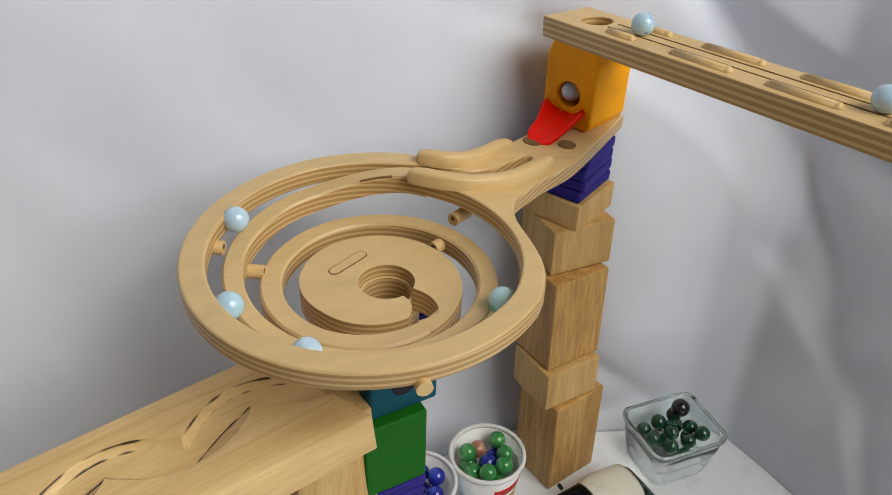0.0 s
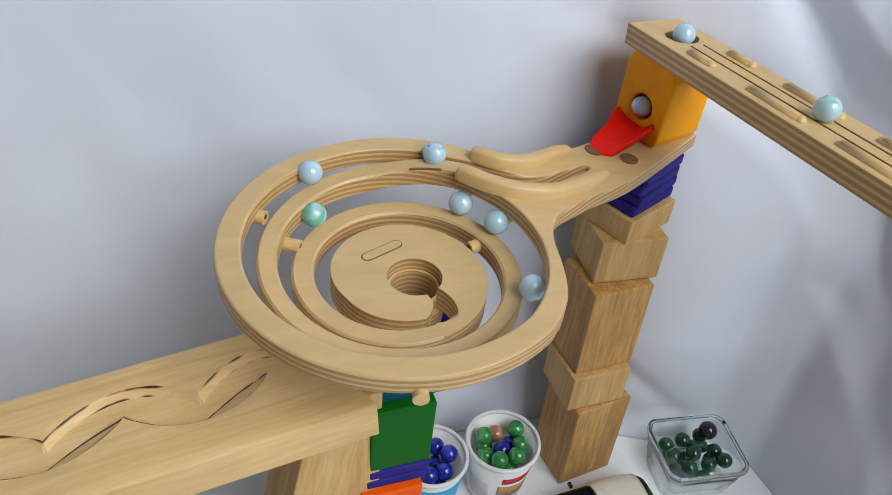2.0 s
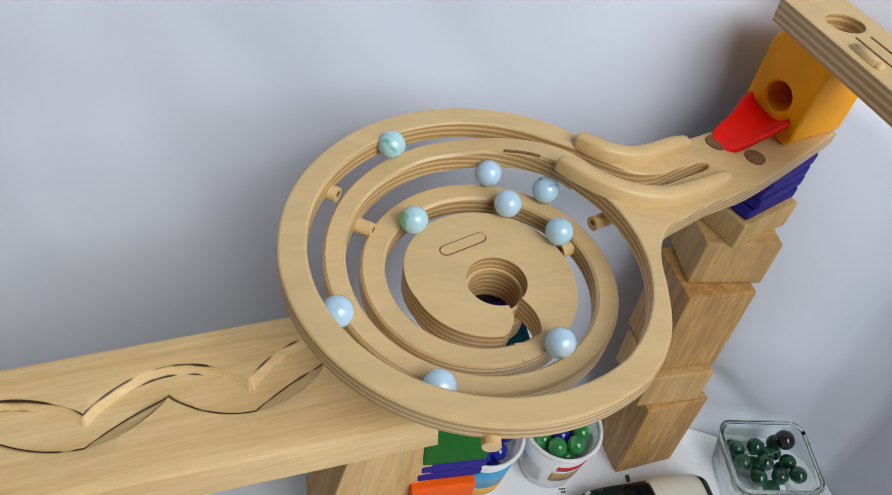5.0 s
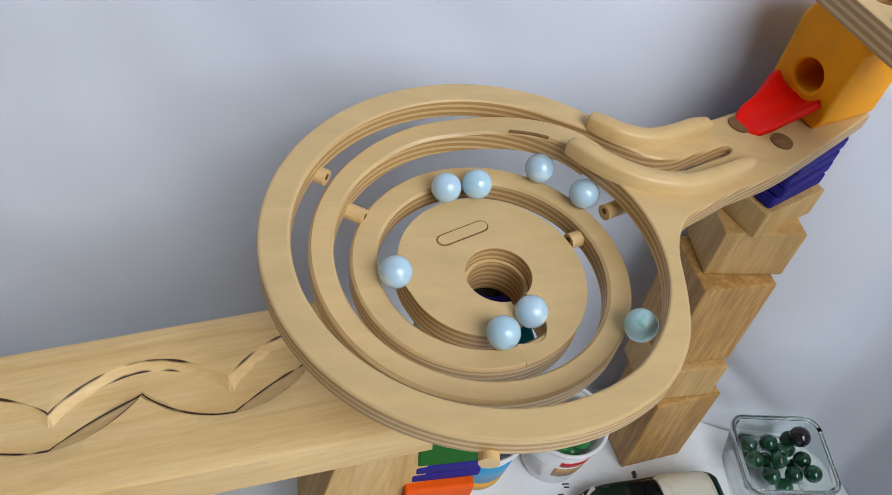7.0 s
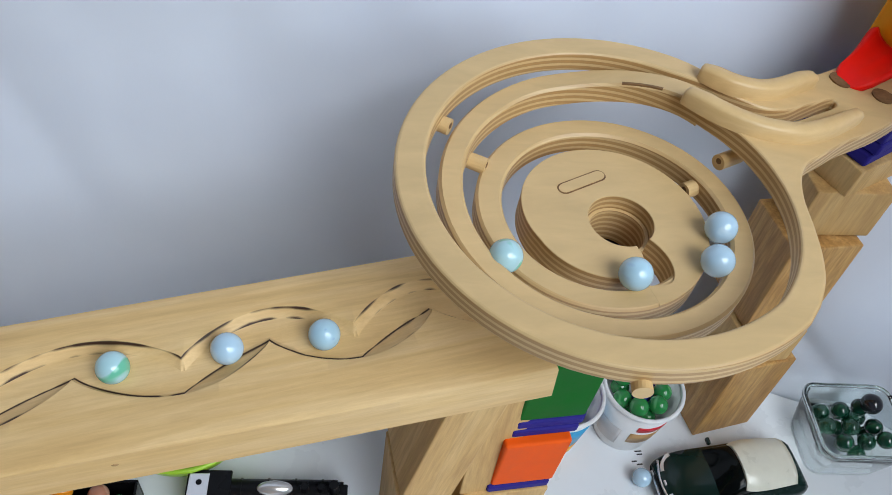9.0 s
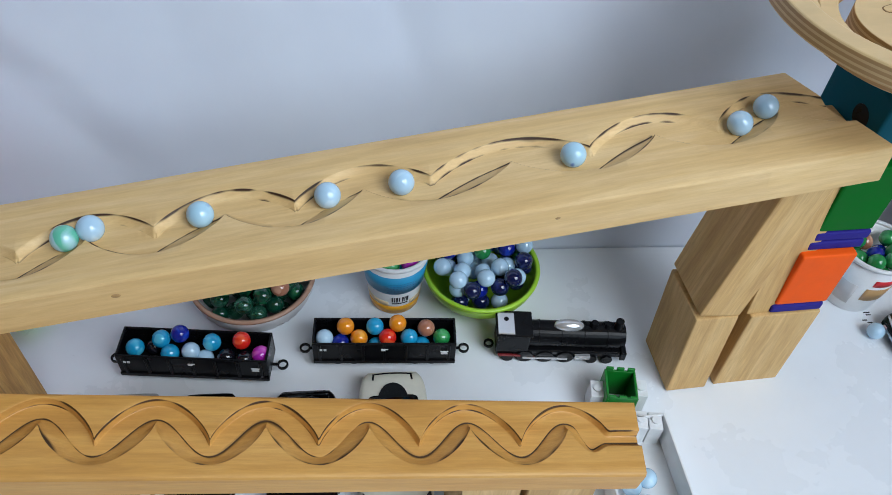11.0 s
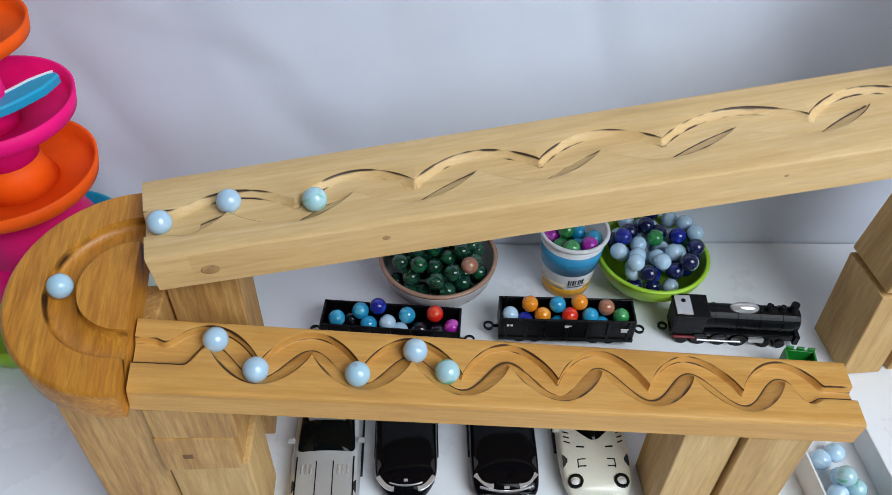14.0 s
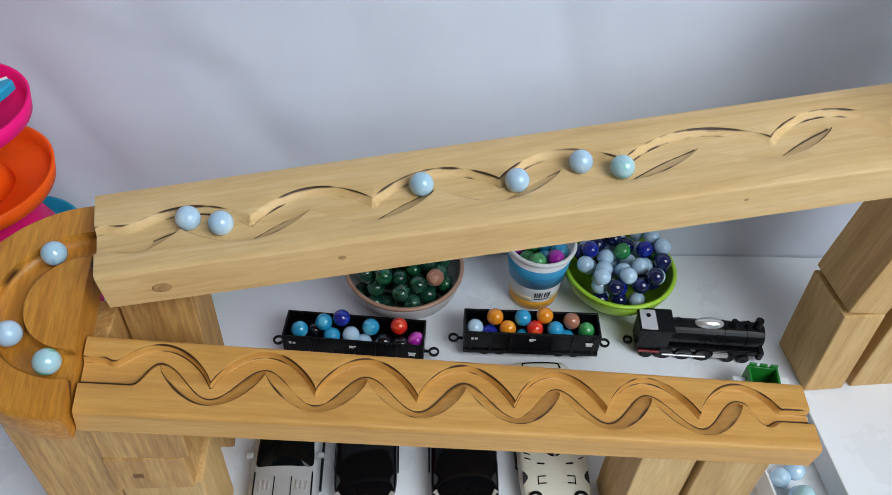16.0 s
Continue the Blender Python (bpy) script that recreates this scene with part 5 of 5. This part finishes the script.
            for q in (0.30, 0.36, 0.42):
                bar("side_vent", [(s * 0.0190, -L * q), (s * 0.0235, -L * (q - 0.03))], 0.0004, BLACK_P, "dark side vent line")
        else:
            arc = [(s * w * (0.36 + 0.50 * k / 6), -L * (0.93 - 0.16 * (k / 6) ** 2)) for k in range(7)]
            bar("headlight", arc, 0.0017 if style != "roadster" else 0.0024, CHROME, "bright chrome-rimmed headlight", 0.0006)
        if style == "roadster":
            bar("bonnet_crease", [(s * 0.0065, -L * q) for q in (0.92, 0.8, 0.65, 0.5, 0.36)], 0.0004, BLACK_P, "dark bonnet seam", 0.0004)
            bar("fender_line", [(s * w * 0.80, -L * q) for q in (0.9, 0.75, 0.6, 0.45, 0.3)], 0.0005, BLACK_P, "dark fender seam", 0.0009)
            for k in range(3):
                bar("bonnet_vent", [(s * (0.0105 + 0.0035 * k), -L * 0.50), (s * (0.0105 + 0.0035 * k), -L * 0.40)], 0.0008, CHROME, "bright bonnet vent", 0.0008)
    part("bumper", box(-w * nose * 0.8, w * nose * 0.8, -L - 0.0015, -L + 0.004, 0.0065, 0.0105, 0.0015), CHROME if style == "saloon" else paint, t)
    part("grille", box(-w * nose * 0.5, w * nose * 0.5, -L - 0.0018, -L + 0.001, 0.0112, 0.0142, 0.0005), BLACK_P, t, "dark front grille")
    if style == "pointed":
        oval = [(w * 0.47 * math.cos(a), L * 0.30 + L * 0.47 * max(0.0, math.sin(a)) ** 0.6) for a in np.linspace(0, math.pi, 17)]
        part("engine_cover", prism(oval, 0.0225, 0.0268, 0.0004), TINT, t, "dark glazed engine cover")
        bar("tail_seam", [(w * q, L * (0.95 - 0.05 * q * q)) for q in np.linspace(-0.52, 0.52, 9)], 0.0005, BLACK_P, "dark seam along the tail", 0.0009)
        for s in (-1, 1):
            bar("tail_seam", [(s * w * 0.54, L * 0.95), (s * w * 0.56, L * 0.84)], 0.0008, BLACK_P, "dark seam along the tail", 0.0009)
    if style == "saloon":
        bar("nose_trim", [(w * q, -L * (0.985 - 0.10 * q * q)) for q in np.linspace(-0.75, 0.75, 13)], 0.0007, CHROME, "chrome nose trim", 0.001)
        bar("badge", [(-0.002, -L * 0.95), (0.002, -L * 0.95)], 0.0008, CHROME, "small chrome badge", 0.001)
    if style == "racer":
        bar("nose_trim", [(w * q, -L * (0.90 - 0.16 * q * q)) for q in np.linspace(-0.5, 0.5, 11)], 0.0005, CHROME, "chrome nose trim", 0.001)
        bar("badge", [(-0.0015, -L * 0.84), (0.0015, -L * 0.84)], 0.0010, CHROME, "small chrome badge", 0.001)
    return t


toy_car(-0.163, 0.030, 0, "silver toy roadster with dark windscreen parked nose-out on the table", SILVER_CAR, 0.150, 0.0275, nose=0.80, back=0.006, style="roadster")
toy_car(-0.1005, 0.040, 0, "glossy black toy car with narrow nose parked on the table", BLACK_CAR, 0.124, 0.0252, nose=0.50, back=0.020, style="racer")
toy_car(-0.0230, 0.040, 0, "glossy black toy saloon with chrome nose parked on the table", BLACK_CAR, 0.122, 0.0275, 0.038, nose=0.80, back=0.024, style="saloon")
toy_car(0.0485, 0.046, 0, "cream toy sports car with bonnet vents parked on the table", CREAM_CAR, 0.140, 0.0290, nose=0.72, back=-0.004, style="pointed")
toy_car(0.578, 0.140, -86, "dark green toy car with a cream roof beside the tower", GREEN_CAR, 0.128, 0.0275, 0.040, "toy car by the tower", 0.72, 0.0, "saloon", CREAM_CAR)
loose_marble(0.503, 0.1455, R_M, PALE, "pale blue opaque marble lying on the table", "stray marbles on the table")
loose_marble(0.549, 0.1065, R_M, PALE, "pale blue opaque marble lying on the table", "stray marbles on the table")


# ---- catch tray and bricks at the outlet ----
def catch_tray():
    t = thing("catch_tray", "white plastic tray that catches the marbles", "tray", m=pose(0.243, 0.006, 0, 0, 0, 3))
    w, d, h = 0.030, 0.052, 0.028
    part("tray_floor", box(-w, w, -d, d, 0, 0.002, 0.0005), WHITE_P, t)
    for b in ((-w, -w + 0.002, -d, d), (w - 0.002, w, -d, d), (-w + 0.002, w - 0.002, -d, -d + 0.002), (-w + 0.002, w - 0.002, d - 0.002, d)):
        part("tray_wall", box(*b, 0.002, h, 0.0006), WHITE_P, t)
    for x, y, z, mat in ((0.236, -0.024, 0.0105, PALE), (0.252, -0.020, 0.0105, PALE_GREEN), (0.243, -0.010, 0.0105, PALE), (0.233, 0.006, 0.0105, PALE), (0.240, -0.0165, 0.0245, PALE_GREEN), (0.247, 0.012, 0.0105, PALE),
                         (0.257, -0.034, 0.0105, PALE)):
        loose_marble(x, y, z, mat, "pale blue opaque marble caught in the tray", "marbles in the tray")


catch_tray()


def brick_crate():
    t = thing("brick_crate", "small green and white plastic construction bricks behind the beam end", "toy bricks", m=pose(0.237, 0.0835, 0, 0, 0, -8))
    bm = bmesh.new()
    for b in ((-0.013, -0.011, -0.014, 0.014), (0.011, 0.013, -0.014, 0.014), (-0.011, 0.011, -0.014, -0.012), (-0.011, 0.011, 0.012, 0.014)):
        box(*b, 0.0, 0.036, 0.0004, 1, bm)
    for u in (-0.009, 0.0, 0.009):
        box(u - 0.003, u + 0.003, 0.012, 0.014, 0.036, 0.040, 0.0003, 1, bm)
        box(u - 0.003, u + 0.003, -0.014, -0.012, 0.036, 0.038, 0.0003, 1, bm)
    part("green_crate", bm, GREEN_P, t, "open green plastic crate")
    for x, y in ((0.019, 0.004), (-0.018, 0.0), (0.016, -0.026), (0.028, -0.026), (0.004, -0.026)):
        bm = box(x - 0.0055, x + 0.0055, y - 0.008, y + 0.008, 0.0, 0.026, 0.0006)
        cylinder((x, y, 0.026), (x, y, 0.028), 0.0034, 14, bm)
        part("white_brick", bm, WHITE_P, t, "white plastic brick with a stud")


brick_crate()


# ---- stacked ball-drop toy at the far left ----
def drop_toy():
    ax, ay = -0.405, 0.172
    t = thing("ball_drop_toy", "pink, orange, blue and lime stacked plastic ball-drop toy", "toy tower", m=pose(ax, ay, 0))

    def dish(name, x, y, z, r, h, mat, label):
        prof = [(0.012, z), (r * 0.86, z), (r * 0.96, z + h * 0.25), (r, z + h), (r - 0.0025, z + h), (r * 0.94, z + h * 0.4), (r * 0.85, z + 0.003), (0.012, z + 0.003), (0.012, z)]
        part(name, lathe(prof, 56, True), mat, t, label, True, pose(x, y, 0))
    dish("base", -0.035, 0.02, 0.0, 0.088, 0.030, LIME, "lime green base tray")
    dish("blue_tray", -0.006, 0.024, 0.066, 0.060, 0.018, BLUE_T, "blue tray")
    dish("orange_tray", -0.003, 0.0, 0.163, 0.0665, 0.018, ORANGE_T, "shallow orange tray")
    dish("upper_pink_tray", 0.000, 0.010, 0.218, 0.060, 0.018, PINK, "shallow hot pink tray")
    dish("top_orange_tray", -0.016, 0.030, 0.270, 0.052, 0.015, ORANGE_T, "shallow orange tray")
    for z0, z1, r0, r1, mat in ((0.02, 0.110, 0.060, 0.048, PINK), (0.110, 0.165, 0.048, 0.030, PINK), (0.166, 0.192, 0.031, 0.023, ORANGE_T), (0.192, 0.220, 0.024, 0.0205, PINK), (0.221, 0.272, 0.0205, 0.019, PINK)):
        part("funnel", lathe([(r0, z0), ((r0 + r1) / 2 - 0.0015, (z0 + z1) / 2), (r1, z1), (r1 - 0.003, z1), (r0 - 0.003, z0), (r0, z0)], 40, True), mat, t, "", True)
    arc = smooth_line([(-0.058, -0.040), (-0.022, -0.033), (0.016, -0.010), (0.044, 0.032)], 8)
    n = len(arc)
    round_end = [min(1, 0.35 + 0.22 * min(k, n - 1 - k)) for k in range(n)]
    tops = [0.250 - 0.006 * k / n for k in range(n)]
    v, f = sweep(arc, across(arc), [0.0085 * e for e in round_end], tops, [z - 0.007 for z in tops], 0.0015)
    chute = part("blue_slide", mesh_of("blue_slide", v, f, BLUE_T), None, t, "curved blue chute across the tray")
    edge = [(x + 0.0075 * e * w[0], y + 0.0075 * e * w[1]) for (x, y), w, e in zip(arc, across(arc), round_end)]
    v, f = sweep(edge, across(edge), 0.0009, [z + 0.0012 for z in tops], [z - 0.001 for z in tops], 0.0003)
    part("slide_edge", mesh_of("slide_edge", v, f, WHITE_P), None, chute, "pale worn upper edge")


drop_toy()

bowl(-0.276, 0.197, 0.012, 0.0215, 0.014, "lime_dish", "small lime green plastic dish behind the turn", LIME, LIME)


# ---- rolling marbles: seconds and the length of track covered ----
WAY_S, WAY_P = marble_way()
RUNS = [
    (PALE_GREEN, [(0, 1.155), (0.5, 1.212), (1, 1.26), (1.5, 1.32), (2, 1.384), (2.5, 1.482), (3, 1.552), (3.5, 1.612), (4, 1.667), (4.2, 1.682), (6.3, 1.89), (6.5, 1.911), (7, 1.965), (7.5, 2.03), (8, 2.082), (8.2, 2.1), (10.3, 2.399), (10.5, 2.424), (11, 2.517), (11.5, 2.597), (12, 2.705), (12.5, 2.802), (13, 2.908), (13.5, 2.977), (14, 3.056), (14.24, 3.094)]),
    (PALE, [(0, 1.033), (0.5, 1.111), (1, 1.182), (1.5, 1.234), (2, 1.279), (2.5, 1.358), (3, 1.443), (3.5, 1.522), (4, 1.584), (4.2, 1.604), (6.3, 1.836), (6.5, 1.849), (7, 1.889), (7.5, 1.948), (8, 1.99), (8.2, 2.02), (10.3, 2.368), (10.5, 2.405), (11, 2.501), (11.5, 2.583), (12, 2.683), (12.5, 2.768), (13, 2.885), (13.5, 2.95), (14, 3.031), (14.24, 3.07)]),
    (PALE_BLUE, [(0, 0.977), (0.5, 1.064), (1, 1.14), (1.5, 1.206), (2, 1.25), (2.5, 1.322), (3, 1.4), (3.5, 1.484), (4, 1.554), (4.2, 1.575), (6.3, 1.805), (6.5, 1.827), (7, 1.863), (7.5, 1.904), (8, 1.936), (8.2, 1.965), (10.3, 2.32), (10.5, 2.353), (11, 2.431), (11.5, 2.507), (12, 2.596), (12.5, 2.702), (13, 2.814), (13.5, 2.909), (14, 2.985), (14.24, 3.023)]),
    (PALE, [(0, 0.896), (0.5, 0.979), (1, 1.058), (1.5, 1.13), (2, 1.184), (2.5, 1.241), (3, 1.295), (3.5, 1.362), (4, 1.449), (4.2, 1.476), (6.3, 1.738), (6.5, 1.762), (7, 1.801), (7.5, 1.838), (8, 1.864), (8.2, 1.873), (10.3, 2.228), (10.5, 2.259), (11, 2.349), (11.5, 2.418), (12, 2.508), (12.5, 2.593), (13, 2.707), (13.5, 2.798), (14, 2.908), (14.24, 2.959)]),
    (PALE, [(0, 0.57), (0.5, 0.678), (1, 0.761), (1.5, 0.826), (2, 0.871), (2.5, 0.948), (3, 1.01), (3.5, 1.062), (4, 1.113), (4.2, 1.13), (6.3, 1.68), (6.5, 1.699), (7, 1.732), (7.5, 1.78), (8, 1.83), (8.2, 1.843), (10.3, 2.179), (10.5, 2.213), (11, 2.3), (11.5, 2.374), (12, 2.491), (12.5, 2.57), (13, 2.677), (13.5, 2.755), (14, 2.874), (14.24, 2.93)]),
    (PALE_BLUE, [(0, 0.447), (1, 0.597), (1.5, 0.719), (2, 0.785), (2.5, 0.866), (3, 0.946), (3.5, 1.031), (4, 1.095), (4.2, 1.111), (6.3, 1.653), (6.5, 1.686), (7, 1.715), (7.5, 1.741), (8, 1.768), (8.2, 1.791), (10.3, 2.001), (10.5, 2.067), (11, 2.186), (11.5, 2.267), (12, 2.353), (12.5, 2.429), (13, 2.538), (13.5, 2.614), (14, 2.741), (14.24, 2.802)]),
    (PALE, [(0, 0.272), (0.5, 0.326), (1, 0.394), (1.5, 0.474), (2.5, 0.68), (3, 0.781), (3.5, 0.849), (4, 0.929), (4.2, 0.958), (6.3, 1.225), (6.5, 1.252), (7, 1.295), (7.5, 1.362), (8, 1.458), (8.2, 1.49), (10.3, 1.862), (11, 2.067), (11.5, 2.175), (12, 2.268), (12.5, 2.363), (13, 2.457), (13.5, 2.555), (14, 2.639), (14.24, 2.679)]),
    (PALE, [(0, 0.242), (0.5, 0.287), (1, 0.349), (1.5, 0.426), (2, 0.493), (2.5, 0.594), (3, 0.717), (3.5, 0.794), (4, 0.862), (4.2, 0.886), (6.3, 1.197), (6.5, 1.226), (7, 1.267), (7.5, 1.328), (8, 1.423), (8.2, 1.455), (10.3, 1.859), (11, 2.042), (11.5, 2.145), (12, 2.238), (12.5, 2.314), (13, 2.408), (13.5, 2.501), (14, 2.593), (14.24, 2.637)]),
    (PALE_GREEN, [(0, 0.154), (0.5, 0.199), (1, 0.249), (1.5, 0.304), (2, 0.359), (2.5, 0.454), (3.5, 0.601), (4, 0.728), (4.2, 0.753), (6.3, 1.086), (6.5, 1.124), (7, 1.177), (7.5, 1.229), (8, 1.289), (8.2, 1.312), (10.3, 1.804), (11, 1.948), (11.5, 2.109), (12, 2.219), (12.5, 2.287), (13, 2.37), (13.5, 2.439), (14, 2.533), (14.24, 2.578)]),
]
TURN_BACK = 14.24


def glide(rows, t):
    """A smooth, never backward curve through the rows."""
    ts, ss = [r[0] for r in rows], [r[1] for r in rows]
    if t >= ts[-1]:
        return ss[-1]
    i = max(0, min(len(ts) - 2, int(np.searchsorted(ts, t, side="right")) - 1))
    d = [(ss[j + 1] - ss[j]) / (ts[j + 1] - ts[j]) for j in range(len(ts) - 1)]
    slope = lambda j: d[0] if j == 0 else (d[-1] if j == len(d) else 2 * d[j - 1] * d[j] / (d[j - 1] + d[j]))
    h = ts[i + 1] - ts[i]
    f = (t - ts[i]) / h
    return (ss[i] * (1 + 2 * f) * (1 - f) ** 2 + slope(i) * h * f * (1 - f) ** 2 + ss[i + 1] * f * f * (3 - 2 * f) + slope(i + 1) * h * f * f * (f - 1))


def rolling_marbles():
    out = []
    for mat, rows in RUNS:
        words = {"pale_green_swirl_marble": "pale blue marble with a green swirl rolling down the track", "pale_blue_line_marble": "pale blue marble with a dark blue line rolling down the track"}
        ob = loose_marble(0, 0, 0, mat, words.get(mat.name, "plain pale blue opaque marble rolling down the track"), "rolling marbles")
        out.append((ob, rows))
    return out


ROLLING = rolling_marbles()


def motions():
    for n, (ob, rows) in enumerate(ROLLING):
        turn = Euler((0.7 * n, 1.3 * n, 2.1 * n)).to_quaternion()
        last, keys = None, []
        for k in range(0, 481):
            t = k / 30
            s = glide(rows, t if t <= TURN_BACK else 2 * TURN_BACK - t)
            p = Vector([float(np.interp(s, WAY_S, WAY_P[:, a])) for a in range(3)])
            if last is not None:
                d = p - last
                axis = Vector((0, 0, 1)).cross(d)
                if axis.length > 1e-7:
                    angle = min(1.2, d.length / R_M)
                    turn = (Matrix.Rotation(angle, 3, axis.normalized()).to_quaternion() @ turn).normalized()
            last = p
            keys.append((t, Matrix.Translation(p) @ turn.to_matrix().to_4x4()))
        walk(ob, keys)


motions()
